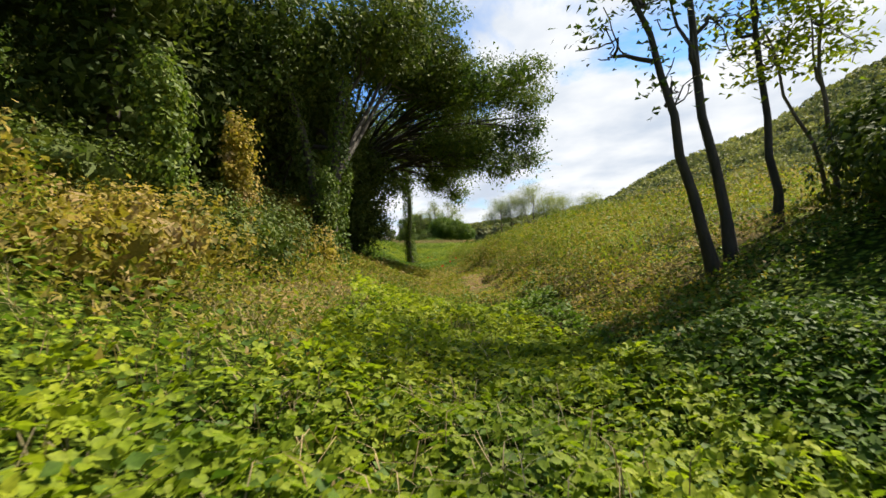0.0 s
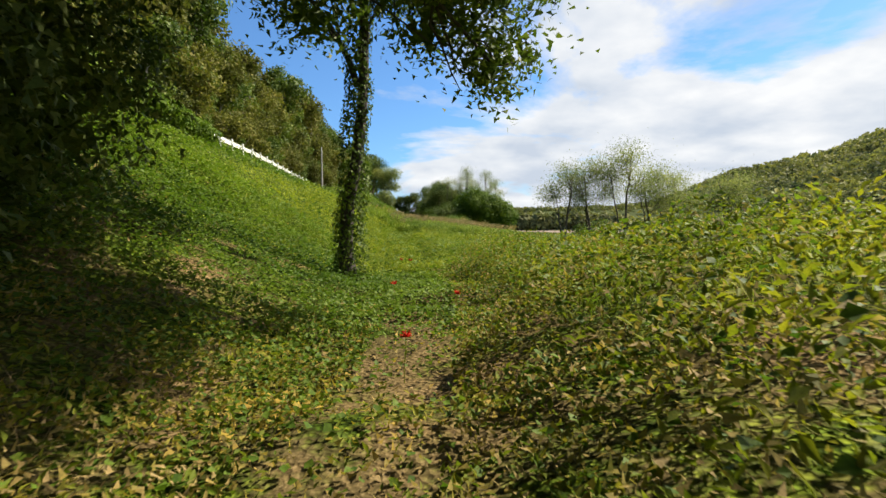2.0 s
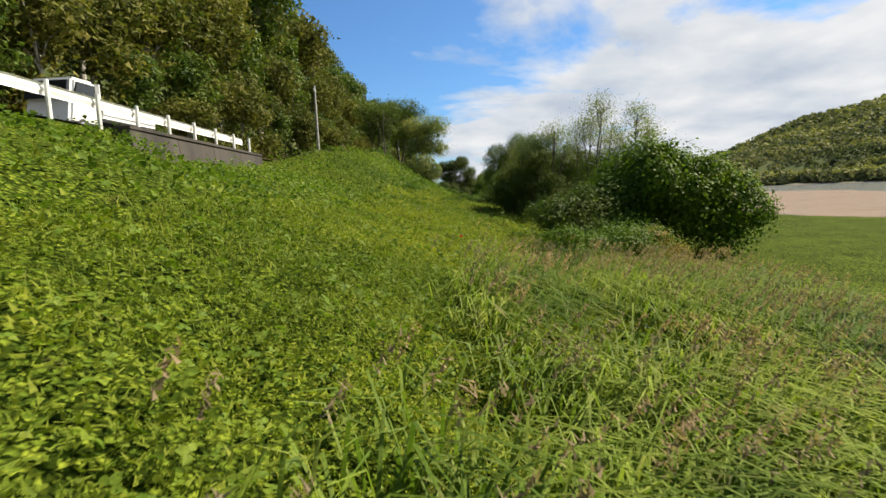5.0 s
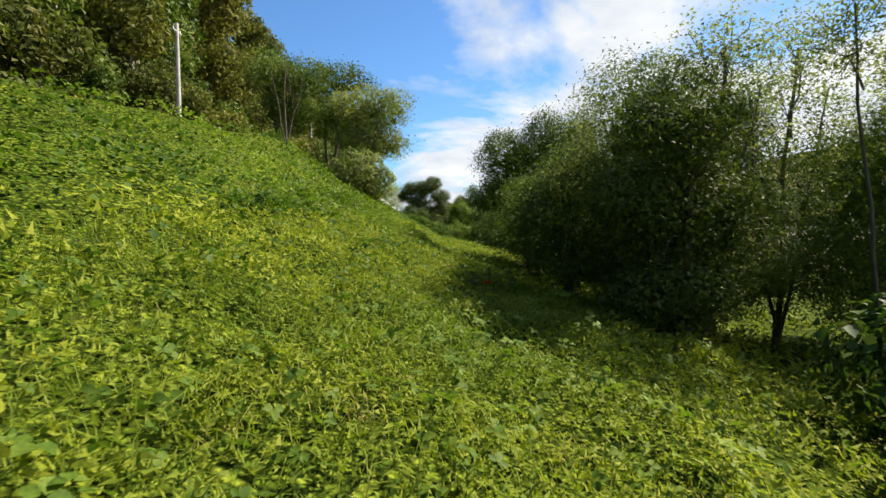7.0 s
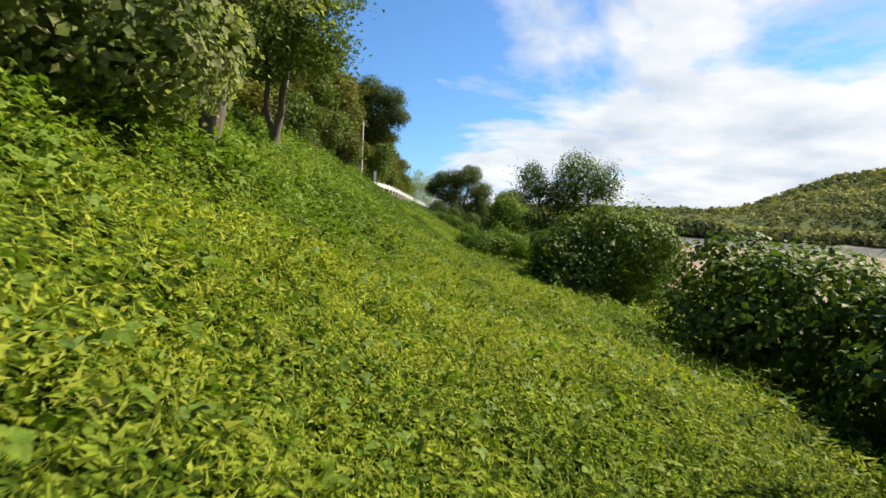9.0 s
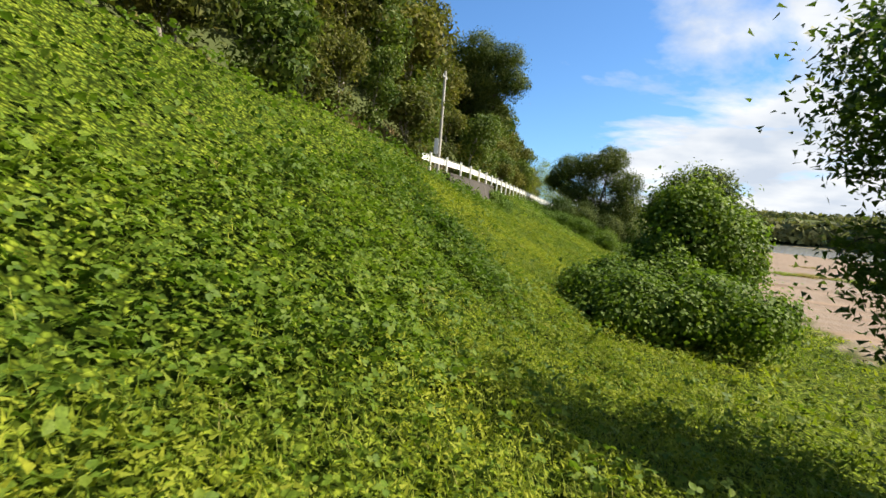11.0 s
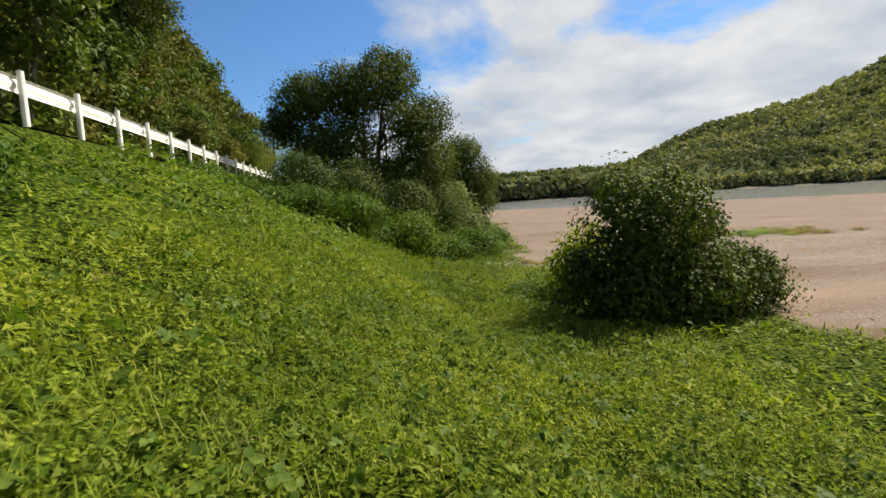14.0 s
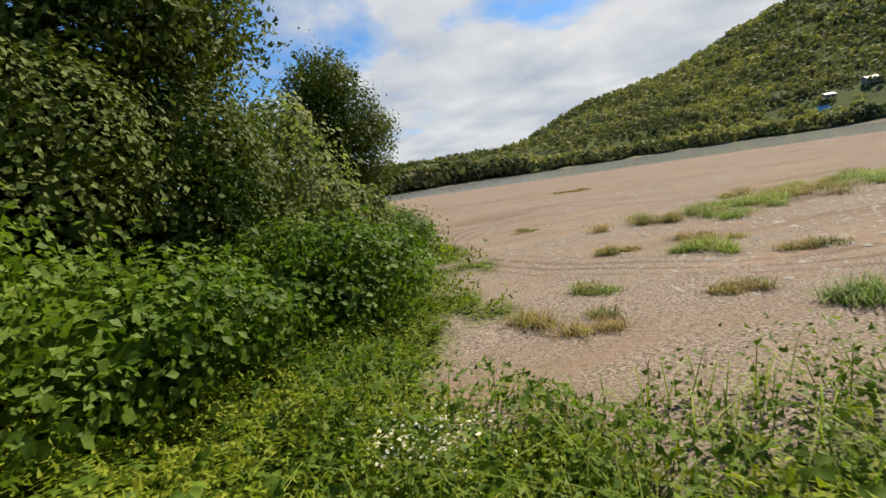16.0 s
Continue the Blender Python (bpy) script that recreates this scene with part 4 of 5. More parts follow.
    rad = r * (1.05 + 0.5 * rng.rand(n)) - 0.02 * hz + 0.05 * np.sin(hz * 3 + th)
    p = np.stack([np.cos(th) * rad + top[0] / top[2] * hz, np.sin(th) * rad + top[1] / top[2] * hz, hz], 1)
    v, f = leaf_arrays(rng, p, size * rng.uniform(0.6, 1.3, n), outward=np.stack([np.cos(th), np.sin(th), 0.3 + 0 * th], 1))
    part_mesh("ivy", mesh_of("ivy", v, f, leaf), owner, label)


climb(bpy.data.objects["ivy_tree"], (0.55, -0.3, 8.6), 8.0, 0.3, 4800, 0.09, LEAF_TREE, 3, "dull green climbing ivy")
climb(bpy.data.objects["broadleaf_tree"], (0.9, 1.0, 5.6), 5.6, 0.28, 2400, 0.10, LEAF_TREE, 4, "green climbing leaves on the trunk")
climb(bpy.data.objects["broadleaf_tree"], (-0.6, 0.5, 6.5), 5.4, 0.24, 1700, 0.10, LEAF_DARK, 5, "dark climbing leaves on the trunk")
for i, (x, y, h, lean) in enumerate(((-4.8, 10.5, 8.0, 0.4), (-5.0, 15.0, 8.5, -0.2), (-3.2, 18.6, 7.5, 0.5), (-6.5, 6.0, 8.0, 0.3), (-2.6, 22.4, 7.6, 0.2), (-2.4, 26.2, 6.8, 0.4), (-5.4, 22.0, 8.5, 0.0), (-5.2, 28.0, 6.4, 0.2), (-2.0, 28.6, 6.8, 0.0), (-1.5, 25.2, 6.2, -0.2))):
    tree("broadleaf_tree", "dark broadleaf tree in the shaded wood", (x, y), [((lean, 0.2, h * 0.8), 0.16)],
         [B(lean, 0, h * 0.85, 2.2, 2.4, 1.8), B(-1.2, 0.6, h * 0.6, 2.0, 2.1, 1.7), B(0.9, -0.4, h * 0.55, 1.8, 1.9, 1.5), B(0.1, 0.4, h * 0.26, 1.7, 1.9, 1.7)],
         2600, 0.13 if i in (2, 4, 5, 8, 9) else 0.18, LEAF_DARK, BARK_DARK, seed=20 + i, clump=0.42, shell=0.3, skin=0.6, group="dark trees in the wood")
for i, (x, y, w, h) in enumerate(((-2.6, 5.4, 1.2, 0.9), (-2.2, 8.6, 1.0, 1.2), (-3.6, 2.6, 1.4, 0.6), (-2.9, 11.6, 1.2, 1.6), (-4.6, 7.6, 1.3, 0.9), (-3.0, 15.6, 1.2, 1.8), (-1.7, 12.2, 0.7, 1.2))):
    mound("vine_thicket", "thicket of dry and green vines on the bank", (x, y), [B(0, 0, h * 0.35, w, w * 1.1, h * 0.55), B(-0.5, 0.4, h * 0.7, w * 0.7, w * 0.7, h * 0.5)],
          340, 0.06, LEAF_DARK if i in (1, 3, 4) else LEAF_WEED, seed=40 + i, group="vine thickets", fuzz=0.16)
for i, (x, y, h) in enumerate(((-2.9, 7.4, 2.6), (-4.4, 5.6, 2.6), (-1.5, 13.4, 2.6), (-2.6, 9.8, 2.6))):
    mound("vine_covered_snag", "dead stem hung with climbing vines", (x, y), [B(0.1 * k, 0, 0.4 + k * h / 4, 0.34 - 0.03 * k, 0.34, h / 5.5) for k in range(4)], 700, 0.07, LEAF_WEED if i % 2 else LEAF_TREE, seed=55 + i, group="vine-covered stems", fuzz=0.3)
for i, (x, y, h, lx) in enumerate(((4.35, 6.5, 4.6, -0.5), (4.75, 6.7, 5.4, 0.0), (5.9, 7.2, 4.6, 0.35))):
    tree("slender_tree", "slender young tree with sparse leaves", (x, y), [((lx, 0.3, h), 0.085 - 0.012 * (i > 1))],
         [B(lx, 0.2, h * 0.95, 0.9, 0.9, 0.8), B(lx - 0.5, 0, h * 0.72, 0.5, 0.5, 0.5), B(lx + 0.4, 0.2, h * 0.62, 0.4, 0.4, 0.4)],
         600, 0.10, LEAF_TREE, BARK_DARK, seed=60 + i, clump=0.22, group="slender trees")
# an unseen tree, added so that its high crown shades the path's start
tree("unseen_shade_tree", "tall slender tree with a wide crown, added out of view to shade the path", (14.6, 8.2), [((-1.6, 0.8, 9.6), 0.11), ((-0.4, 1.2, 9.8), 0.10)],
     [B(-3.6, 1.3, 10.9, 2.5, 2.5, 1.1), B(-1.1, 1.8, 11.4, 2.4, 2.4, 1.1), B(-3.2, 4.2, 11.0, 2.4, 2.4, 1.1)], 2600, 0.15, LEAF_TREE, BARK_DARK, seed=64, clump=0.4, shell=0.05, twigs=6)
mound("dark_bush", "dark leafy bush in deep shade", (6.9, 5.4), [B(0, 0, 0.5, 1.3, 1.3, 0.9), B(0.9, 0.8, 0.9, 1.2, 1.2, 0.9), B(-0.5, -1.3, 0.1, 1.0, 1.1, 0.7)], 330, 0.10, LEAF_DARK, seed=66)
tree("young_tree", "young tree with bright sunlit leaves", (6.9, 7.2), [((0.2, 0, 3.5), 0.05), ((-0.6, 0.2, 3.0), 0.04)],
     [B(0.1, 0, 3.6, 0.9, 0.9, 0.7), B(-0.7, 0.1, 3.0, 0.7, 0.7, 0.5), B(0.6, 0.2, 2.8, 0.8, 0.8, 0.6), B(-0.9, -0.2, 2.3, 0.5, 0.5, 0.4)], 2000, 0.11, LEAF_BRIGHT, seed=67, clump=0.2, shell=0.3, twigs=6)

# airy trees by the water
for i, (x, y, h, w) in enumerate(((12.2, 53.5, 5.0, 1.0), (14.0, 54.0, 5.6, 1.1), (15.6, 53.0, 6.3, 1.3), (17.8, 54.0, 5.2, 1.2), (19.8, 56.0, 5.0, 1.4), (21.5, 52.0, 4.6, 1.4))):
    tree("airy_tree", "airy waterside tree with thin bare limbs", (x, y), [((0.5 * (-1) ** i, 0, h * 0.85), 0.09), ((-0.6, 0.3, h * 0.7), 0.06)],
         [B(0.3, 0, h * 0.85, w, w, h * 0.16), B(-0.7, 0.2, h * 0.66, w * 0.8, w * 0.8, h * 0.15), B(0.9, -0.2, h * 0.6, w * 0.7, w * 0.8, h * 0.13)],
         8500, 0.085, LEAF_WILLOW, seed=70 + i, clump=0.4, shell=0.05, twigs=12, group="airy waterside trees")
for i, (x, y, w, h) in enumerate(((18.5, 50, 1.6, 1.6), (14.6, 55.5, 1.2, 1.1), (21, 47, 1.8, 1.8), (22, 60, 2.2, 2.2), (18, 64, 1.8, 1.6))):
    mound("waterside_bush", "low rounded green bush beside the water", (x, y), [B(0, 0, h * 0.4, w, w, h * 0.6)], 150, 0.13, LEAF_TREE, seed=80 + i, group="waterside bushes")

# right-hand thicket along the slope
mound("vine_covered_thicket", "tall thicket smothered by broad climbing leaves", (8.8, 80.4),
      [B(-1.2, 0, 1.6, 1.3, 1.5, 1.7), B(0.2, 0.4, 3.0, 1.4, 1.7, 1.8), B(1.8, 0.4, 2.4, 1.8, 1.8, 1.7), B(3.6, 0.6, 1.6, 1.5, 1.8, 1.6), B(0.8, 3.0, 2.4, 2.0, 2.0, 1.9)],
      330, 0.14, LEAF_KUDZU, seed=90, fuzz=0.2)
mound("low_shrub", "low rounded shrub with small dull leaves", (4.5, 74.6), [B(0, 0, 0.4, 1.2, 1.2, 0.75), B(1.6, 0.6, 0.4, 1.2, 1.1, 0.75), B(2.6, 1.8, 0.5, 1.1, 1.1, 0.8)], 620, 0.075, LEAF_KUDZU, seed=91, fuzz=0.24)
mound("brownish_shrub", "rounded shrub with reddish brown leaves beside the reeds", (7.2, 75.6), [B(0, 0, 0.5, 1.0, 0.9, 0.8), B(0.9, 0.3, 0.4, 0.8, 0.8, 0.6)], 520, 0.07, LEAF_WEED, seed=93, fuzz=0.24)
mound("yellowish_shrub", "yellowish shrub hanging over a shaded hollow", (5.3, 78.6), [B(-0.5, 0, 1.5, 1.0, 1.0, 0.75), B(0.7, 0.4, 1.7, 1.0, 1.0, 0.8), B(0.9, -0.2, 0.8, 1.0, 0.9, 0.8)], 480, 0.075, LEAF_TREE, seed=92, fuzz=0.24)
tree("dark_tree", "dense dark tree with leaves down to the grass", (5.5, 88.9), [((0.2, 0, 3.8), 0.12), ((-0.5, 0.3, 2.8), 0.09)],
     [B(0, 0, 3.8, 0.95, 1.0, 0.85), B(-0.6, 0.3, 2.6, 0.8, 0.9, 0.8), B(0.5, 0, 2.3, 1.05, 1.1, 0.9), B(-0.1, -0.1, 1.0, 1.0, 1.0, 0.75)], 3500, 0.085, LEAF_DARK, seed=94, clump=0.24, shell=0.5, twigs=4, skin=0.7)
for i, (x, y, h, w) in enumerate(((4.6, 92.8, 3.6, 1.3), (6.0, 91.5, 5.6, 1.7), (8.2, 92.8, 5.4, 1.7), (4.5, 96.5, 3.2, 1.2), (6.6, 96.5, 5.0, 1.8), (10.5, 90.5, 5.0, 1.8), (10.2, 98, 5.5, 2.0), (12.8, 92, 4.5, 1.8))):
    tree("willow", "grey-green willow with fine leaves down to the grass", (x, y), [((0.2, 0.1, h * 0.8), 0.11), ((-0.5, 0.4, h * 0.6), 0.08)],
         [B(0, 0, h * 0.78, w, w, h * 0.26), B(-0.5, 0.2, h * 0.5, w * 1.05, w * 1.05, h * 0.24), B(0.5, -0.3, h * 0.28, w * 1.1, w * 1.1, h * 0.22)],
         2600, 0.08, LEAF_WILLOW if i == 1 else LEAF_TREE, seed=100 + i, clump=0.26, shell=0.5, twigs=3, skin=0.5, group="willows", aspect=0.45)
for i, (x, y, h) in enumerate(((9.0, 88.5, 8.4), (9.3, 92.0, 7.8), (11.6, 90.0, 8.2), (13.2, 93.0, 7.6), (6.6, 90.2, 6.6))):
    tree("bare_tree", "thin half-bare tree with pale limbs", (x, y), [((0.3, 0, h * 0.9), 0.08), ((-0.7, 0.3, h * 0.8), 0.05), ((0.9, -0.2, h * 0.78), 0.05)],
         [B(0.2, 0, h * 0.88, 0.9, 0.9, h * 0.12), B(-0.8, 0.2, h * 0.74, 0.8, 0.8, h * 0.12), B(0.9, 0, h * 0.7, 0.7, 0.7, h * 0.12)],
         5200, 0.08, LEAF_WILLOW, BARK, seed=110 + i, clump=0.28, shell=0.2, twigs=14, group="half-bare trees")
tree("leafy_tree", "leafy tree with small glossy leaves hanging over the slope", (5.4, 101.5), [((0.2, 0, 4.4), 0.14), ((-0.8, 0.5, 3.6), 0.1)],
     [B(-0.6, 0.2, 4.6, 1.5, 1.6, 1.3), B(0.9, 0, 5.0, 1.5, 1.6, 1.5), B(-1.2, -0.4, 3.0, 1.3, 1.4, 1.1), B(0.4, -0.8, 2.0, 1.6, 1.4, 1.2), B(1.8, 0, 2.8, 1.4, 1.6, 1.6)],
     9000, 0.08, LEAF_TREE, seed=120, clump=0.24, shell=0.5, twigs=5, skin=0.8)
tree("leafy_tree", "leafy tree with small glossy leaves in the shaded thicket", (7.6, 104.5), [((0.2, 0, 4.4), 0.14)],
     [B(0, 0, 4.4, 1.9, 2.0, 1.7), B(0.4, 0.6, 2.4, 2.2, 2.2, 1.6)], 2500, 0.12, LEAF_DARK, seed=121, clump=0.3, shell=0.5, skin=0.8)
for i, (x, y, w, h) in enumerate(((8.0, 84.5, 1.8, 2.4), (9.0, 99.0, 2.0, 2.6), (9.5, 108.5, 2.0, 3.0), (8.3, 113.0, 1.8, 2.6), (9.4, 128.0, 1.7, 3.0), (10.4, 132.5, 2.0, 3.2), (8.6, 124.5, 1.6, 2.4))):
    mound("vine_covered_thicket", "thicket smothered by broad dark climbing leaves", (x, y), [B(0, 0, h * 0.4, w, w * 1.2, h * 0.6), B(0.8, 0.9, h * 0.55, w * 0.8, w, h * 0.5)], 190, 0.15, LEAF_TREE, seed=130 + i, group="dark thickets")
mound("vine_covered_thicket", "bank of broad dark climbing leaves beside the slope", (5.6, 121.2),
      [B(-0.2, -0.4, 0.6, 1.2, 1.6, 1.3), B(0.9, 0.4, 1.5, 1.5, 1.7, 1.5), B(0.2, 2.8, 1.0, 1.2, 1.5, 1.1), B(2.4, 1.0, 1.6, 1.6, 2.0, 1.6)], 300, 0.13, LEAF_TREE, seed=140)
tree("sapling_clump", "clump of young trees with several dark stems", (6.8, 130.4), [((-1.6, 0, 5.2), 0.06), ((-0.5, 0.2, 6.0), 0.06), ((0.7, 0, 6.0), 0.07), ((1.7, 0.3, 5.4), 0.06)],
     [B(-1.7, 0, 5.0, 0.9, 0.9, 1.2), B(-0.7, 0.1, 4.4, 0.9, 0.9, 1.0), B(0.6, 0.1, 5.6, 1.1, 1.0, 1.2), B(1.9, 0.2, 5.0, 1.1, 1.0, 1.4), B(-1.5, 0, 3.0, 0.7, 0.7, 0.6), B(0.8, 0, 3.4, 1.1, 0.9, 0.8), B(2.0, 0.2, 3.2, 1.0, 0.9, 0.8), B(-0.6, 0, 2.2, 0.8, 0.8, 0.7), B(1.5, 0, 2.1, 1.2, 1.0, 0.9), B(0.3, 0, 4.2, 1.2, 1.1, 1.2)],
     18000, 0.11, LEAF_TREE, BARK_DARK, seed=141, clump=0.24, shell=0.25, twigs=8, skin=0.3)
mound("kudzu_mound", "tall mound of kudzu leaves over a smothered tree", (4.3, 141.4),
      [B(0.0, 0, 2.2, 1.3, 1.5, 2.0), B(0.0, 0.2, 3.4, 1.0, 1.1, 0.9), B(1.1, 0.3, 1.8, 1.1, 1.3, 1.9), B(-0.5, -1.0, 1.4, 1.0, 1.0, 1.2)], 420, 0.125, LEAF_KUDZU, seed=142, fuzz=0.22)
mound("kudzu_mound", "rounded mound of kudzu leaves on the slope", (2.5, 138.6), [B(0, 0, 0.7, 1.3, 1.5, 0.9), B(1.0, 0.6, 0.8, 1.1, 1.3, 0.95), B(-1.3, 0.5, 0.2, 0.9, 1.2, 0.5), B(-0.6, -1.3, 0.3, 1.1, 1.2, 0.6), B(0.9, -1.6, 0.5, 1.3, 1.3, 0.8), B(2.4, -1.2, 0.6, 1.3, 1.4, 0.9)], 480, 0.12, LEAF_KUDZU, seed=143, fuzz=0.22)
tree("hanging_vine_tree", "dark tree draped with hanging vines", (4.9, 143.4), [((0.2, 0, 4.6), 0.12)],
     [B(0, 0, 4.3, 1.1, 1.2, 1.1), B(0.5, 0.2, 3.1, 1.3, 1.4, 1.2), B(0.2, 0, 2.0, 1.2, 1.2, 1.0)], 4000, 0.10, LEAF_DARK, seed=144, clump=0.22, shell=0.6, skin=0.8)
mound("leafy_bush", "rounded leafy bush smothered by climbers beside the sand", (6.4, 163.6),
      [B(0.0, 0, 2.2, 1.25, 1.4, 1.5), B(-1.0, -0.2, 1.1, 0.9, 1.1, 1.0), B(1.1, 0.1, 1.4, 1.1, 1.2, 1.2), B(2.3, 0.2, 0.8, 1.1, 1.0, 0.9), B(3.2, 0.2, 0.6, 0.8, 0.9, 0.8), B(1.0, -0.6, 0.6, 1.3, 1.0, 0.8)], 430, 0.105, LEAF_DARK, seed=145, fuzz=0.2)
mound("yellow_tipped_shrub", "leafy shrub with yellowing tips", (5.3, 165.9), [B(0.2, 0, 0.9, 0.6, 0.6, 1.0), B(0.7, 0.1, 1.2, 0.6, 0.6, 0.9)], 300, 0.1, LEAF_BRIGHT, seed=146, fuzz=0.3)

for i, (x, y, h) in enumerate(((-8.2, 41.5, 1.5), (-8.1, 44.6, 1.2), (-8.0, 48.2, 0.9))):
    mound("kudzu_heap", "heap of kudzu leaves at the edge of the road", (x, y), [B(0, 0, h * 0.35, 0.9, 1.7, h * 0.6), B(0.3, 0.9, h * 0.3, 0.8, 1.2, h * 0.5)], 200, 0.14, LEAF_KUDZU, seed=147 + i, group="kudzu heaps along the rail")

mound("wall_vine", "kudzu vine hanging over the end of the retaining wall", (-5.5, 156.9), [B(0, 0, 0.4, 0.5, 1.1, 0.8), B(0.1, 1.4, 0.4, 0.6, 1.2, 0.6), B(-0.2, -0.6, 0.9, 0.35, 0.7, 0.5)], 520, 0.1, LEAF_KUDZU, seed=149, fuzz=0.2)

# the big tree group at the end of the embankment
tree("big_tree", "large round dark tree with several stems ending the slope", (-0.4, 180.0), [((1.2, 0.4, 7.0), 0.22), ((-2.2, 0, 6.0), 0.2), ((0.2, 1, 7.2), 0.2)],
     [B(-3.0, 0, 6.9, 1.8, 2.0, 1.6), B(1.7, 0, 8.0, 1.5, 1.8, 1.6), B(-0.4, 0.2, 7.2, 2.0, 2.2, 1.7), B(-1.4, 0, 4.6, 2.2, 2.2, 1.7), B(2.6, -0.2, 5.6, 1.8, 2.0, 1.8), B(1.6, 0, 3.0, 2.6, 2.0, 1.5), B(-4.2, 0.4, 5.8, 1.0, 1.4, 1.1), B(3.4, -0.6, 3.6, 1.6, 1.6, 1.5)],
     12000, 0.14, LEAF_DARK, seed=150, clump=0.3, shell=0.5, twigs=5, skin=0.8)
tree("round_tree", "rounded tree beyond the big one", (7.4, 193.0), [((0.2, 0, 5.4), 0.18)], [B(-0.2, 0, 6.6, 1.7, 2.0, 1.7), B(0.6, 0, 4.6, 1.9, 2, 1.7), B(-0.9, 0, 4.4, 1.7, 2, 1.7), B(0.2, 0, 2.4, 2.0, 2.0, 1.5)], 3500, 0.16, LEAF_DARK, seed=151, clump=0.35, shell=0.5, skin=0.8)
mound("pale_leaved_bush", "bush with pale silvery leaves", (4.3, 181.4), [B(0, 0, 1.8, 1.5, 1.5, 1.7), B(1.0, 0, 1.0, 1.2, 1.2, 1.1), B(-1.0, -0.6, 1.0, 1.3, 1.2, 1.2)], 330, 0.12, LEAF_WILLOW, seed=152)
for i, (x, y, w, h) in enumerate(((2.4, 174.6, 1.3, 1.3), (4.4, 176.6, 1.3, 1.3), (0.6, 173.4, 1.4, 1.6), (5.3, 178.8, 1.1, 1.0), (-1.6, 173.4, 1.4, 1.5), (6.6, 184, 1.6, 1.6), (-3.4, 172.0, 1.3, 1.0))):
    mound("bank_shrub", "leafy green shrub on the foot of the bank", (x, y), [B(0, 0, h * 0.35, w, w, h * 0.6), B(w * 0.5, w * 0.3, h * 0.3, w * 0.7, w * 0.7, h * 0.5)], 420, 0.085, LEAF_KUDZU, seed=160 + i, group="bank shrubs", fuzz=0.24)

for i, (x, y, w, h, leaf) in enumerate(((0.9, 177.0, 1.7, 3.0, LEAF_DARK), (-1.4, 176.4, 1.7, 2.8, LEAF_DARK), (2.7, 178.8, 1.6, 3.6, LEAF_DARK), (-3.6, 175.6, 1.5, 2.2, LEAF_TREE))):
    mound("leafy_shrub", "tall leafy shrub under the big tree", (x, y), [B(0, 0, h * 0.4, w, w, h * 0.5), B(0.4, 0.3, h * 0.7, w * 0.7, w * 0.7, h * 0.35)], 470, 0.085, leaf, seed=190 + i, group="shrubs under the big tree", fuzz=0.22)

# trees on the crest over the slope
for i, (x, y, h) in enumerate(((-2.8, 111.0, 7.0), (-5.4, 113.5, 7.6), (-7.6, 110.5, 6.6), (-4.6, 118.5, 6.4))):
    tree("crest_tree", "tree with pale dusty foliage on the crest of the slope", (x, y), [((0.8, -0.2, h * 0.7), 0.14), ((-0.6, 0.3, h * 0.66), 0.12)],
         [B(1.2, -0.3, h * 0.74, 1.6, 1.5, h * 0.18), B(-0.5, 0.2, h * 0.78, 1.6, 1.6, h * 0.16), B(0.2, 0, h * 0.48, 1.7, 1.7, h * 0.18), B(1.7, -0.6, h * 0.45, 1.0, 1.0, h * 0.12)],
         5500, 0.12, LEAF_WILLOW if i == 0 else LEAF_TREE, seed=170 + i, clump=0.3, shell=0.3, twigs=8, skin=0.35, group="crest trees")
mound("pale_bush", "bush with pale grey-green leaves on the crest", (-2.9, 107.6), [B(0, 0, 0.9, 1.3, 1.3, 1.2), B(1.0, 0.4, 0.7, 1.0, 1.0, 0.9)], 330, 0.11, LEAF_WILLOW, seed=175)
tree("dead_snag", "thin pale dead tree with bare limbs", (-5.8, 105.0), [((0.0, 0, 4.2), 0.06), ((-0.7, 0.1, 3.6), 0.035), ((0.8, 0.2, 3.4), 0.035)], [B(0.1, 0, 3.4, 0.6, 0.6, 0.7)], 40, 0.07, LEAF_WEED, BARK, seed=176, twigs=9)

# ---- woodland on the hill across the road ----


def wood_variant(i):
    rng = np.random.RandomState(200 + i)
    h = 7.0 + 0.6 * i
    blobs = [B(*(rng.uniform(-1, 1, 2) * 1.2), h * rng.uniform(0.45, 0.9), *(rng.uniform(1.2, 1.9, 3) * (1, 1, 0.8))) for _ in range(6)] + [B(0, 0, h * 0.24, 1.7, 1.7, 1.5)]
    ob = tree("woodland_tree", "broadleaf tree in the wood above the road", (-30.0, 60.0 + 5 * i), [((0.3, 0, h * 0.8), 0.13)], blobs, 700, 0.37, LEAF_TREE if i in (1, 4) else LEAF_WOOD, BARK_PALE, seed=210 + i, clump=0.42, shell=0.1, twigs=0, group="wood above the road", skin=0.38)
    return ob


variants = [wood_variant(i) for i in range(5)]
rng_w = np.random.RandomState(9)
k = 0
for row, (off, step) in enumerate(((6.4, 3.4), (9.8, 4.6), (14, 5.6), (20, 7.0))):
    y = -14.0 + row
    while y < 262:
        x = rail_x(y) - off + rng_w.uniform(-1, 1) - 14 * smooth01((y - 225) / 60)
        s = rng_w.uniform(0.8, 1.25) * (0.75, 1.1, 1.3, 1.35, 1.4)[row]
        m = pose(x, y, float(ground_z(x, y)) - 0.2, rng_w.uniform(-5, 5), rng_w.uniform(0, 10), rng_w.uniform(0, 360)) @ Matrix.Diagonal((s, s, s * rng_w.uniform(0.9, 1.15), 1))
        copy_thing(variants[k % 5], m)
        k += 1
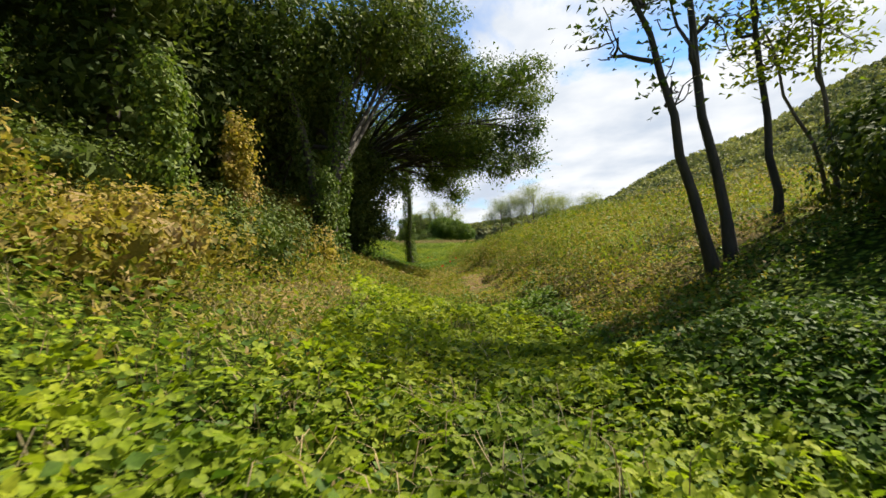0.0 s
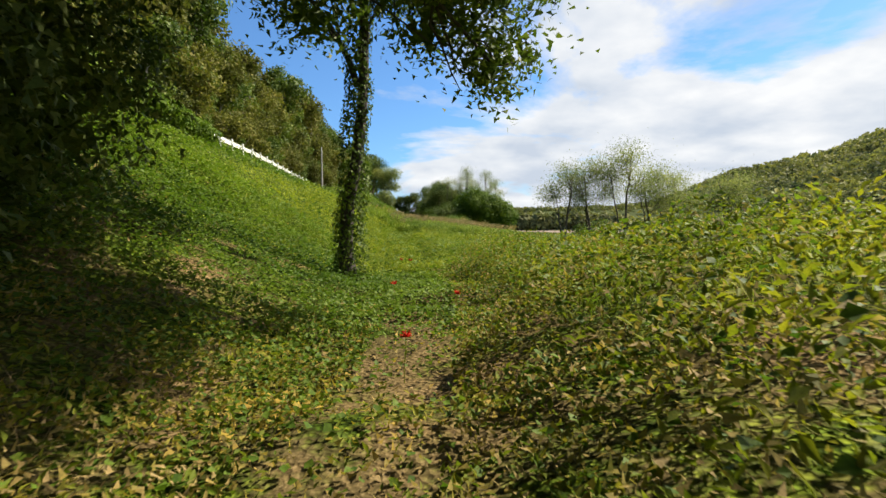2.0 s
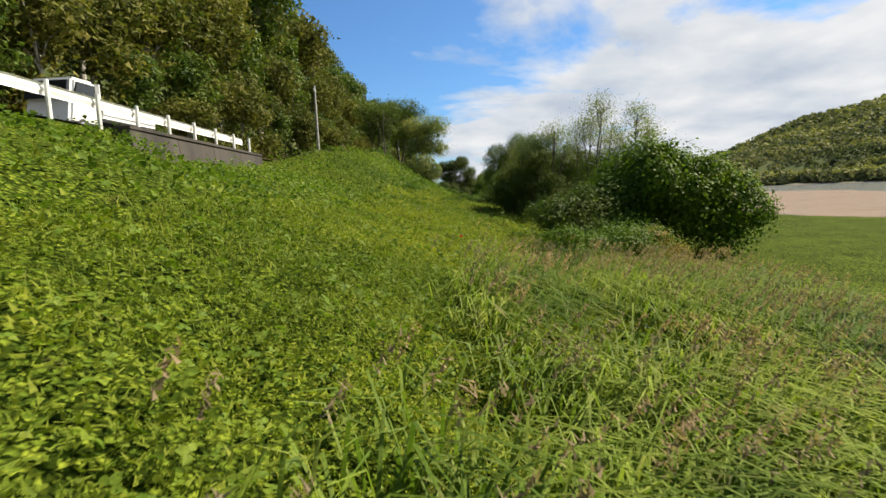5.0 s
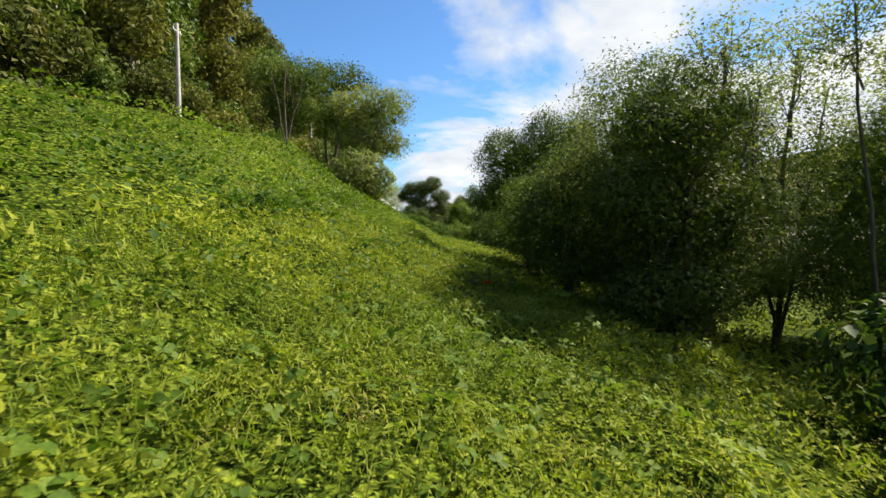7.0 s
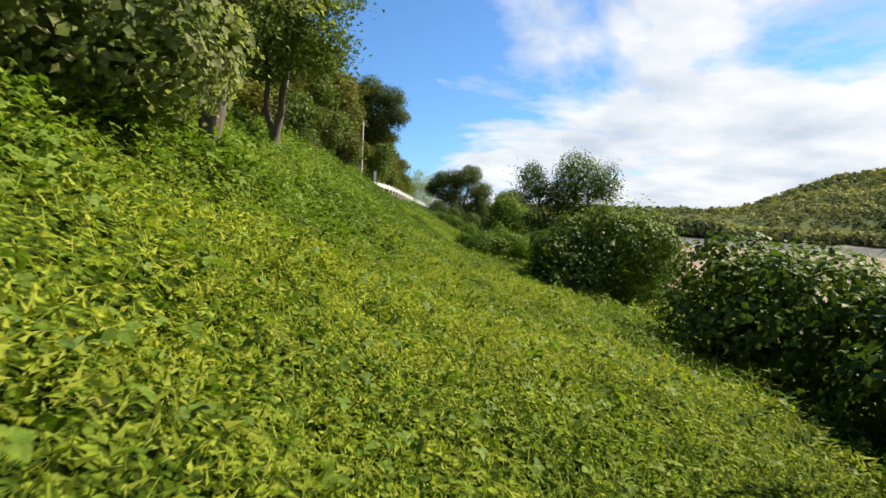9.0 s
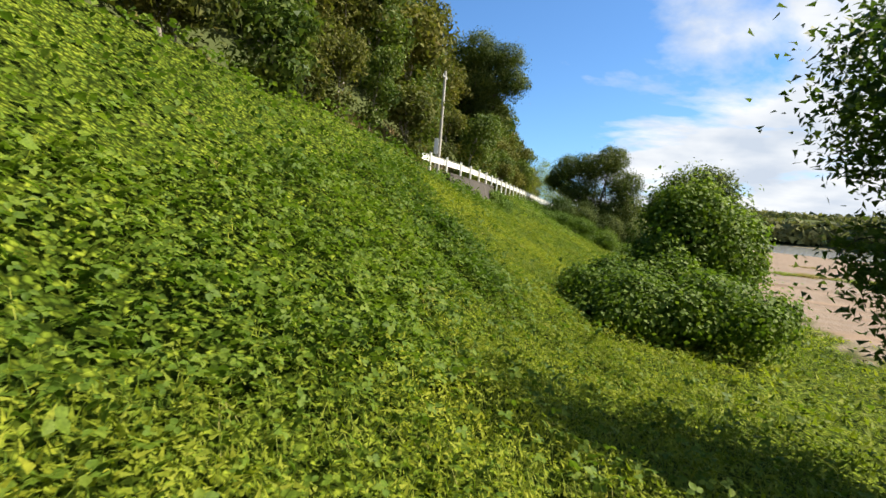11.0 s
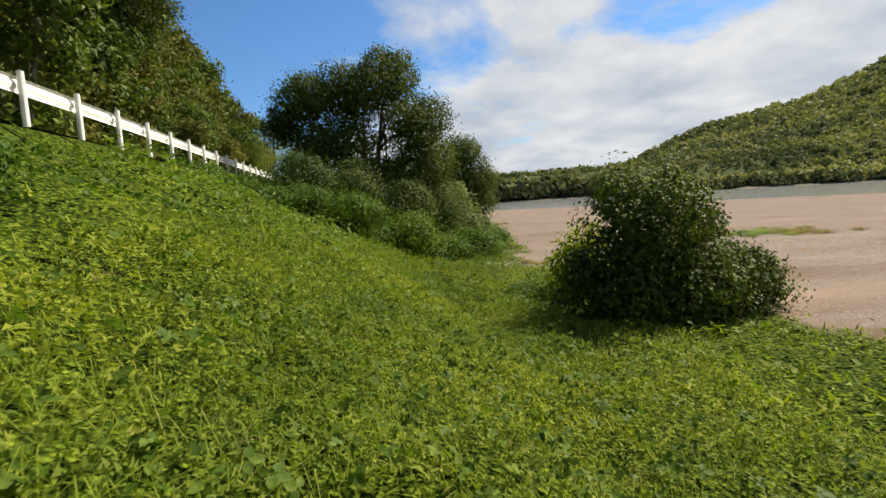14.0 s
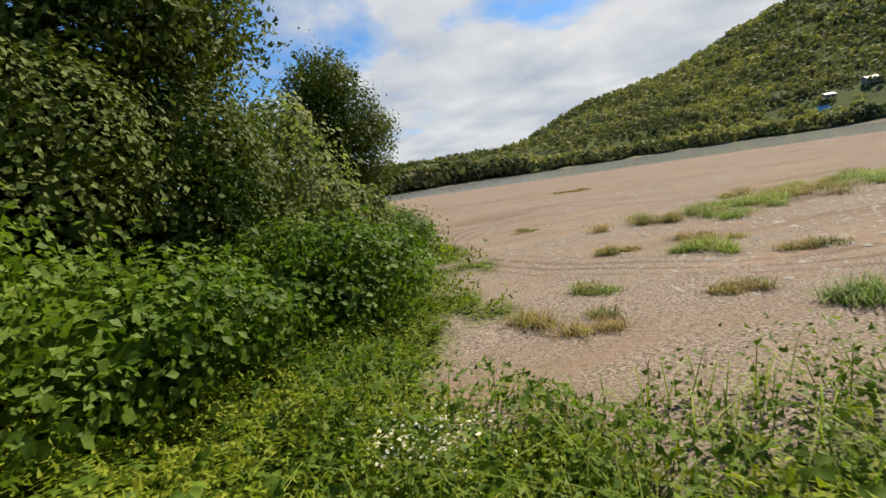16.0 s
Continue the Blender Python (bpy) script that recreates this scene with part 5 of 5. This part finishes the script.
        y += step * rng_w.uniform(0.75, 1.3)
tree("oak", "large spreading oak leaning out over the road", (-15.0, 186.0), [((1.6, 0, 11.5), 0.34), ((-0.8, 0.4, 11), 0.28)],
     [B(2.0, 0, 13.6, 3.0, 3.0, 2.2), B(-1.6, 0, 14.8, 3.2, 3.2, 2.4), B(3.2, -0.4, 11.0, 2.4, 2.4, 1.9), B(0, 0, 10.4, 3.2, 3.0, 2.6), B(-3.6, 0, 11.5, 2.8, 2.8, 2.6), B(0.8, 0, 7.4, 3.0, 2.8, 2.2), B(-1.6, 0, 5.2, 3.0, 2.8, 2.2)], 4500, 0.2, LEAF_DARK, seed=220, clump=0.4, twigs=5, skin=0.8)
tree("conifer", "dark pointed conifer above the road", (-18, 221), [((0, 0, 12), 0.2)], [B(0, 0, 3 + 2 * i, 2.3 - 0.4 * i, 2.3 - 0.4 * i, 1.3) for i in range(5)], 3000, 0.25, LEAF_DARK, seed=221, clump=0.3)
for i in range(9):
    x, y = -11.0 - 1.6 * (i % 3) + 0.4 * i, 212 + 3.6 * i
    tree("bamboo_clump", "clump of arching yellow-green bamboo", (x, y), [((0.8, -0.4, 7.5), 0.05), ((-0.6, 0.3, 7.0), 0.05), ((0.2, 0.6, 7.8), 0.05)],
         [B(0.9, -0.3, 6.6, 1.6, 1.6, 1.8), B(-0.5, 0.2, 5.0, 1.7, 1.7, 1.8), B(0.2, 0, 3.0, 1.8, 1.8, 1.6)], 2600, 0.2, LEAF_BAMBOO, seed=230 + i, clump=0.4, aspect=0.35, group="bamboo beside the road")

# ---- ground cover ----


def scatter(rng, n, x0, x1, y0, y1):
    return rng.uniform(x0, x1, n), rng.uniform(y0, y1, n)


def cover(name, label, rng, x, y, heights, size, leaf, pitch=(-0.6, 0.5), roll=0.7, aspect=0.78, category="plants", tri=False, trefoil=False):
    """Leaves over the ground, piled up to the given heights."""
    z = ground_z(x, y) + heights
    if trefoil:
        v, f = trefoil_arrays(rng, np.stack([x, y, z], 1), size, pitch, roll)
    else:
        v, f = leaf_arrays(rng, np.stack([x, y, z], 1), size, pitch, roll, aspect, tri=tri)
    return tagged(new(name, mesh_of(name, v, f, leaf)), label, category, kind="stuff")


def piles(x, y, seed):
    """How high the plants pile up: soft hummocks of two sizes."""
    return 0.30 + 0.20 * fbm(x, y, 0.8, seed) + 0.23 * fbm(x, y, 2.3, seed + 1) + 0.17 * fbm(x, y, 5.5, seed + 2)


rng_c = np.random.RandomState(31)


def slope_side(x, y):
    """Across the slope: 0 at the crest, 1 at the toe."""
    cx, tx = np.interp(y, SY, CREST_X), np.interp(y, MID_Y, TOE_X)
    return (x - cx) / (tx - cx)


def kudzu_share(x, y):
    """Broad leaves on the upper slope, finer meadow plants below."""
    centre = np.interp(y, [40, 60, 80, 100, 118, 126, 135, 140, 150, 160, 170, 176], [-4, -3.2, -2.2, -0.8, 0.6, 1.8, 2.0, -3.2, -3.2, -2.4, 0.0, 3.0])
    return smooth01((centre - x + 1.6 * fbm(x, y, 0.35, 21)) / 2.2)


def strip(rng, per_m2, half, y0, y1, ramp=1.0):
    """Places on both sides of the strip, thinning out with the distance from it."""
    n = int(per_m2 * 2 * half * (y1 - y0))
    yy = rng.uniform(y0, y1, n)
    q = rng.uniform(-1, 1, n)
    return lane(yy) + np.sign(q) * np.abs(q) ** ramp * half, yy


def slope_cover(x, y, size_k, fine_k, trefoil=False):
    """Broad leaves above, fine ones below, at the given places."""
    u = slope_side(x, y)
    wall = ((y > 148.5) & (y < 158.2)) | ((y > 73.4) & (y < 85.8))
    ok = (u > -0.02) & (sand_mask(x, y) < 0.25) & (x > -10) & ~(wall & (x < rail_x(y) + 1.0))
    x, y = x[ok], y[ok]
    share = kudzu_share(x, y)
    broad = rng_c.rand(len(x)) < 0.10 + 0.87 * share
    thin = rng_c.rand(len(x)) < (0.45 if trefoil else 1.0)
    for sel, fine in ((broad & thin, False), (~broad, True)):
        xx, yy = x[sel], y[sel]
        hh = np.maximum(piles(xx, yy, 41) * (0.75 if fine else 1.0), 0.03) * rng_c.uniform(0.1, 1.0, len(xx)) ** 0.5 * (1 - 0.45 * smooth01((yy - 134) / 4) * (1 - smooth01((yy - 150) / 6)) * smooth01((xx + 3.5) / 1.5))
        if fine:
            cover("meadow_plants", "low light green meadow plants on the slope", rng_c, xx, yy, hh, 1.15 * fine_k * rng_c.uniform(0.6, 1.6, len(xx)), LEAF_MEADOW, (-0.3, 1.25), 1.0, 0.36, tri=True)
        else:
            cover("kudzu_cover", "broad green kudzu leaves covering the embankment", rng_c, xx, yy, hh, size_k * rng_c.uniform(0.5, 1.3, len(xx)), LEAF_KUDZU, (-0.9, 0.6), 0.8, 0.9, trefoil=trefoil)


slope_cover(*strip(rng_c, 840, 1.9, 36, 176), 0.075, 0.052, True)
xo, yo = strip(rng_c, 380, 4.4, 36, 178)
mid_side = np.abs(xo - lane(yo)) > 1.6
slope_cover(xo[mid_side], yo[mid_side], 0.085, 0.066, True)
xo, yo = scatter(rng_c, 130000, -10, 12, 36, 190)
far_side = np.abs(xo - lane(yo)) > 4.0
slope_cover(xo[far_side], yo[far_side], 0.135, 0.135)
# fine grass between them
x, y = strip(rng_c, 90, 5.0, 36, 172)
u = slope_side(x, y)
keep = (u > 0.12) & (rng_c.rand(len(x)) < 1.05 - kudzu_share(x, y)) & (sand_mask(x, y) < 0.4) & (fbm(x, y, 0.4, 60) > -0.35)
x, y = x[keep], y[keep]
v, f = blade_arrays(rng_c, np.stack([x, y, ground_z(x, y)], 1), 0.28 + 0.12 * fbm(x, y, 0.6, 61), 0.004, 1.9)
tagged(new("meadow_grass", mesh_of("meadow_grass", v, f, GRASS)), "fine light green grass on the slope", "grass", kind="stuff")
# the overgrown field at the start
xa, ya = strip(rng_c, 800, 2.2, -3, 38)
xb, yb = scatter(rng_c, 110000, -8, 16, -5, 44)
xd, yd = scatter(rng_c, 120000, -8.5, 1.5, -1, 42)
ye = rng_c.uniform(5, 45, 75000)
xe = lane(ye) + rng_c.uniform(1.0, 7.5, 75000)
xb, yb = np.concatenate([xb, xd, xe]), np.concatenate([yb, yd, ye])
out = np.abs(xb - lane(yb)) > 2.1
x, y = np.concatenate([xa, xb[out]]), np.concatenate([ya, yb[out]])
near = np.concatenate([np.ones(len(xa), bool), np.zeros(out.sum(), bool)])
off = x - lane(y)
lush = np.maximum(np.where(off > 0.8, smooth01((7 - y) / 3), 1.0) * smooth01((12.5 - y + 1.5 * fbm(x, y, 0.7, 75)) / 3) * np.where(x < -0.6, smooth01((4.6 + 0.5 * x - y) / 1.5), 1.0), smooth01((y - 24) / 8) * np.where(off > 0.5, 0.35 + 0.65 * smooth01((y - 40) / 6), 1.0))
keep = rng_c.rand(len(x)) < np.where((np.abs(off + 0.3 * fbm(x, y, 0.8, 78)) < 0.42) & (y > 13) & (y < 30), 0.3 + 0.3 * fbm(x, y, 1.6, 79), 1.0)
x, y, off, lush, near = x[keep], y[keep], off[keep], lush[keep], near[keep]
# a hedge-like bank of weeds on the river side of the path
hedge = smooth01((off + 0.55 * fbm(x, y, 0.9, 73) + 0.3 * fbm(x, y, 2.6, 74) - 0.55) / 1.5) * smooth01((y - 6) / 5) * (1 - smooth01((y - 40) / 6))
tall = np.where(off > 0, 0.14 + 0.72 * hedge, 0.18 + 0.34 * smooth01((-off - 0.8) / 2.5))
tall = np.where(np.abs(off) < 0.45, 0.07, tall) * (1 - 0.35 * lush * (hedge < 0.5)) + 0.1 * lush
h = np.maximum(tall * (1 + 0.3 * fbm(x, y, 1.1, 71) + 0.3 * fbm(x, y, 4.6, 72)), 0.02) * rng_c.uniform(0.06, 1.0, len(x)) ** 0.5
pick = rng_c.rand(len(x))
start = (rng_c.rand(len(x)) < 0.62) & (y < 11.5) & (lush > 0.5) & (off < 0.8 - 0.12 * (y - 4))
a = (pick < 0.1 + 0.88 * lush) & ~start
fresh = ~a & ~start & (rng_c.rand(len(x)) < np.where(off > 0.3, 0.25 + 0.5 * smooth01((off - 0.8) / 2) * smooth01((y - 10) / 8), 0.3))
w = ~a & ~start & ~fresh
sz = np.where(near, 0.06, np.where((off > -5) & (off < 7.5), 0.064, 0.09)) * rng_c.uniform(0.6, 1.5, len(x))
cover("foreground_weeds", "bright sunlit leafy weeds across the start of the path", rng_c, x[start], y[start], h[start], 0.062 * rng_c.uniform(0.5, 1.3, start.sum()), LEAF_BRIGHT, (-0.5, 0.9), 0.8, trefoil=True)
cover("leafy_weeds", "bright green leafy weeds beside the path", rng_c, x[a], y[a], h[a], sz[a], LEAF_KUDZU, (-0.5, 0.8), 0.8, 0.8)
cover("fresh_weeds", "narrow-leaved green weeds in the field", rng_c, x[fresh], y[fresh], h[fresh], sz[fresh] * 1.25, LEAF_FIELD, (-0.6, 1.2), 1.0, 0.4)
cover("field_weeds", "tangled drying weeds in the field", rng_c, x[w], y[w], h[w], sz[w] * 0.9, LEAF_WEED, (-0.6, 1.2), 1.0, 0.5, tri=True)
x, y = scatter(rng_c, 42000, 2, 14, 7, 58)
keep = (x - lane(y) > 2.0) & (fbm(x, y, 0.5, 81) > -0.1)
x, y = x[keep], y[keep]
v, f = blade_arrays(rng_c, np.stack([x, y, ground_z(x, y)], 1), 0.75 + 0.25 * fbm(x, y, 0.4, 82), 0.005, 2.0)
tagged(new("tall_grass", mesh_of("tall_grass", v, f, GRASS)), "tall green grass in the field", "grass", kind="stuff")
# reedy grass with plumes on the slope
x, y = scatter(rng_c, 34000, -1.5, 10, 57, 75)
keep = (fbm(x, y, 0.7, 91) > -0.3 - 0.05 * (x - 3)) & (x + 1.1 * fbm(x, y, 0.8, 92) + rng_c.normal(0, 0.4, len(x)) > 1.0 + 0.12 * (y - 60))
x, y = x[keep], y[keep]
base = np.stack([x, y, ground_z(x, y)], 1)
v, f = blade_arrays(rng_c, base, 1.0, 0.017, 1.8, (0.35, -0.3))
tagged(new("reed_grass", mesh_of("reed_grass", v, f, REED)), "long arching reed grass on the slope", "grass", kind="stuff")
pick = rng_c.rand(len(x)) < 0.06
pb = np.repeat(base[pick], 14, 0)
tt = np.tile(np.linspace(0, 1, 14), pick.sum())[:, None]
pb = pb + np.array([0, 0, 0.85]) + tt * np.array([0.14, -0.05, 0.22]) + rng_c.normal(0, 0.012, (len(pb), 3))
v, f = leaf_arrays(rng_c, pb, 0.085, (0.2, 1.3), 1.0, 0.3, tri=True)
tagged(new("reed_plumes", mesh_of("reed_plumes", v, f, PLUME)), "pinkish brown plumes of the reed grass", "grass", kind="stuff")
# dry stems on the bank of the wood
x, y = scatter(rng_c, 9000, -6, 1.2, 0, 26)
v, f = blade_arrays(rng_c, np.stack([x, y, ground_z(x, y)], 1), 0.4, 0.004, 1.8)
tagged(new("dry_stems", mesh_of("dry_stems", v, f, DRY)), "dry straw-coloured stems on the bank", "grass", kind="stuff")
# dead grass and brambles under the wood
y = rng_c.uniform(40, 210, 26000)
x = rail_x(y) - rng_c.uniform(5.3, 8.2, 26000)
v, f = blade_arrays(rng_c, np.stack([x, y, ground_z(x, y)], 1), 0.8 + 0.4 * fbm(x, y, 0.5, 62), 0.014, 2.2)
tagged(new("dead_grass", mesh_of("dead_grass", v, f, DRY)), "dead brown grass and brambles on the cutting above the road", "grass", kind="stuff")
# weeds along the sand
x, y = scatter(rng_c, 30000, 4, 13, 166, 174.5)
edge = np.interp(y, [166, 170, 171.5, 173, 174.5], [12, 11, 9.6, 6.6, 4.8])
keep = (x < edge + 1.2 * fbm(x, y, 0.9, 95)) & (x > 4.0) & (fbm(x, y, 1.5, 97) > -0.3 - 0.6 * smooth01((edge - x) / 3))
x, y = x[keep], y[keep]
h = 0.6 * np.maximum(0.55 + 0.9 * fbm(x, y, 0.7, 96), 0.1) * rng_c.uniform(0.1, 1, len(x)) ** 0.6
cover("bank_weeds", "weeds on the low bank before the sand", rng_c, x, y, np.maximum(h, 0.02), 0.065 * rng_c.uniform(0.6, 1.4, len(x)), LEAF_KUDZU, (-0.3, 1.1), 0.9, 0.6, tri=True)
v, f = blade_arrays(rng_c, np.stack([x, y, ground_z(x, y)], 1)[::9], 0.6, 0.006, 2.0)
tagged(new("bank_grass", mesh_of("bank_grass", v, f, REED)), "rough grass on the low bank before the sand", "grass", kind="stuff")


def grass_tuft(at, r, h, n, seed):
    rng = np.random.RandomState(seed)
    n = int(n * 2.6)
    heads = rng.normal(0, 0.42, (max(5, int(9 * r)), 2)) * r * (1.4, 1.0)
    pick = rng.randint(0, len(heads), n)
    off = heads[pick] + rng.normal(0, 0.085 + 0.05 * r, (n, 2))
    px, py = at[0] + off[:, 0], at[1] + off[:, 1]
    tall = h * (0.35 + 0.65 * rng.rand(len(heads)))[pick] * rng.uniform(0.35, 1.0, n)
    v, f = blade_arrays(rng, np.stack([off[:, 0], off[:, 1], ground_z(px, py) - ground_z(*at)], 1), tall, 0.0055, 2.6)
    ob = new("grass_tuft", mesh_of("grass_tuft", v, f, REED if seed % 3 == 1 else GRASS_DRY))
    ob.location = (at[0], at[1], float(ground_z(*at)))
    return tagged(ob, "tuft of grass growing out of the sand", "grass", "tufts on the sand")


for i, (px, py, r, h) in enumerate(((11.0, 178.8, 0.45, 0.4), (11.6, 177.2, 0.5, 0.45), (9.7, 174.8, 0.22, 0.25), (7.3, 174.9, 0.6, 0.5), (17.0, 181.6, 2.0, 0.6), (14.6, 181.6, 1.2, 0.5), (20.5, 182.4, 2.2, 0.65), (24.5, 183.0, 2.4, 0.65), (28.5, 183.0, 2.4, 0.6), (12.6, 178.2, 0.8, 0.4), (10.3, 173.4, 0.5, 0.45), (12.1, 185, 0.4, 0.2), (13.6, 213, 2.0, 0.5), (8.4, 176.2, 0.25, 0.3), (27, 205, 1.6, 0.4), (12.8, 176.0, 0.35, 0.3))):
    grass_tuft((px, py), r, h, int(420 * max(r, 0.4) ** 1.3) + 120, 300 + i)
# small white blossoms at the edge of the weeds
x, y = rng_c.normal(4.74, 0.22, 420), rng_c.normal(172.52, 0.16, 420)
cover("white_blossoms", "small white blossoms among the weeds by the sand", rng_c, x, y, rng_c.uniform(0.15, 0.42, 420), 0.032, WHITE_PETAL, (-0.3, 0.8), 0.8, 0.9, "flowers")
# pebbles on the bar
rng_p = np.random.RandomState(77)
x, y = scatter(rng_p, 15000, 8.5, 32, 166, 196)
keep = (fbm(x, y, 0.28, 98) > 0.0 - 0.4 * (x > 12) * (y < 180)) & (sand_mask(x, y) > 0.8)
x, y = x[keep], y[keep]
ico = np.array([(0, 0, 0.6), (0.9, 0, 0.1), (0.2, 0.8, 0.1), (-0.8, 0.4, 0.1), (-0.6, -0.7, 0.1), (0.4, -0.8, 0.1)])
s = (0.022 + 0.07 * rng_p.rand(len(x)) ** 4)[:, None, None]
yaw = rng_p.uniform(0, 6.28, len(x))
c, sn = np.cos(yaw)[:, None], np.sin(yaw)[:, None]
vv = np.stack([ico[:, 0] * c - ico[:, 1] * sn, ico[:, 0] * sn + ico[:, 1] * c, np.broadcast_to(ico[:, 2], (len(x), 6))], -1) * s
vv += np.stack([x, y, ground_z(x, y) - 0.005], 1)[:, None]
ff = (np.arange(len(x))[:, None] * 6 + np.array([[0, 1, 2, 0, 2, 3, 0, 3, 4, 0, 4, 5, 0, 5, 1]])).reshape(-1, 3)
tagged(new("pebbles", mesh_of("pebbles", vv.reshape(-1, 3), ff, PEBBLE)), "scattered grey pebbles on the sand", "stones", kind="stuff")
# far woods: clumps of foliage over the opposite bank and ridge
rng_f = np.random.RandomState(88)
az = rng_f.uniform(2, 84, 60000)
far_r = np.interp(az, FAR_AZ, FAR_R)
rr = far_r + 2 + 1050 * rng_f.rand(60000) ** 2.0
x, y = 4 + np.sin(np.radians(az)) * rr, 169 + np.cos(np.radians(az)) * rr
d = rr - far_r
bare = (d > 22) & (d < 170) & (fbm(x, y, 0.02, 99) > -0.05 - 0.5 * (az < 22)) & (rng_f.rand(60000) < 0.8)
keep = (~bare) & (ground_z(x, y) > WATER_Z + 0.2)
x, y, d, rr, az = (q[keep][:9000] for q in (x, y, d, rr, az))
belt = np.interp(az, [0, 10, 24, 30, 50, 84], [20, 20, 18, 12, 10, 10])
sz = np.where(d < 22, belt * 0.62, np.where(d < 170, 6.5, 0.0125 * rr)) * rng_f.uniform(0.6, 1.35, len(x))
hgt = sz * np.where(d < 22, 1.3, 1.0)
way = rng_f.normal(0, 1, (len(x) * 20, 3))
way[:, 2] = np.abs(way[:, 2]) - 0.15
way /= np.linalg.norm(way, axis=1)[:, None]
cp = np.repeat(np.stack([x, y, ground_z(x, y) + hgt * 0.3], 1), 20, 0)
cp += way * rng_f.uniform(0.75, 1.05, len(cp))[:, None] * np.repeat(np.stack([sz * 0.6, sz * 0.6, hgt * 0.62], 1), 20, 0)
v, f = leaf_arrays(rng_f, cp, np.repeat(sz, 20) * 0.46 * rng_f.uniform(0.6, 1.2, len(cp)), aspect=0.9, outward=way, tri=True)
tagged(new("far_woods", mesh_of("far_woods", v, f, LEAF_FAR_HAZE)), "mixed woods on the opposite bank and ridge", "woods", kind="stuff")


def spider_lily(at, h, seed):
    rng = np.random.RandomState(seed)
    z = float(ground_z(*at)) + 0.1
    ob = thing("spider_lily", "red spider lily on a bare stem", "flower", (at[0], at[1], z), "red spider lilies")
    part_mesh("stem", mesh_of("stem", *tube_arrays(wander(rng, (0, 0, -0.15), (0.02, 0, h), 4, 0.01), [0.005] * 4, 5), LEAF_MEADOW), ob)
    items = []
    for _ in range(26):
        a, e = rng.uniform(0, 6.28), rng.uniform(-0.2, 1.0)
        d = np.array([np.cos(a) * np.cos(e), np.sin(a) * np.cos(e), np.sin(e)])
        p = np.array([0.02, 0, h]) + d * np.linspace(0, 0.065, 5)[:, None] + np.array([0, 0, 1]) * (np.linspace(0, 1, 5)[:, None] ** 2 * 0.015)
        items.append(tube_arrays(p, [0.005, 0.006, 0.006, 0.004, 0.002], 4))
    part_mesh("petals", mesh_of("petals", *join_arrays(*items), RED_PETAL), ob)


for i, (px, py) in enumerate(((1.6, 35.4), (2.95, 31.3), (4.0, 30.0), (2.90, 36.25), (3.13, 36.10), (3.3, 27.2), (2.19, 89.49), (1.98, 18.73), (1.0, 73.4))):
    spider_lily((px, py), 0.36, 400 + i)
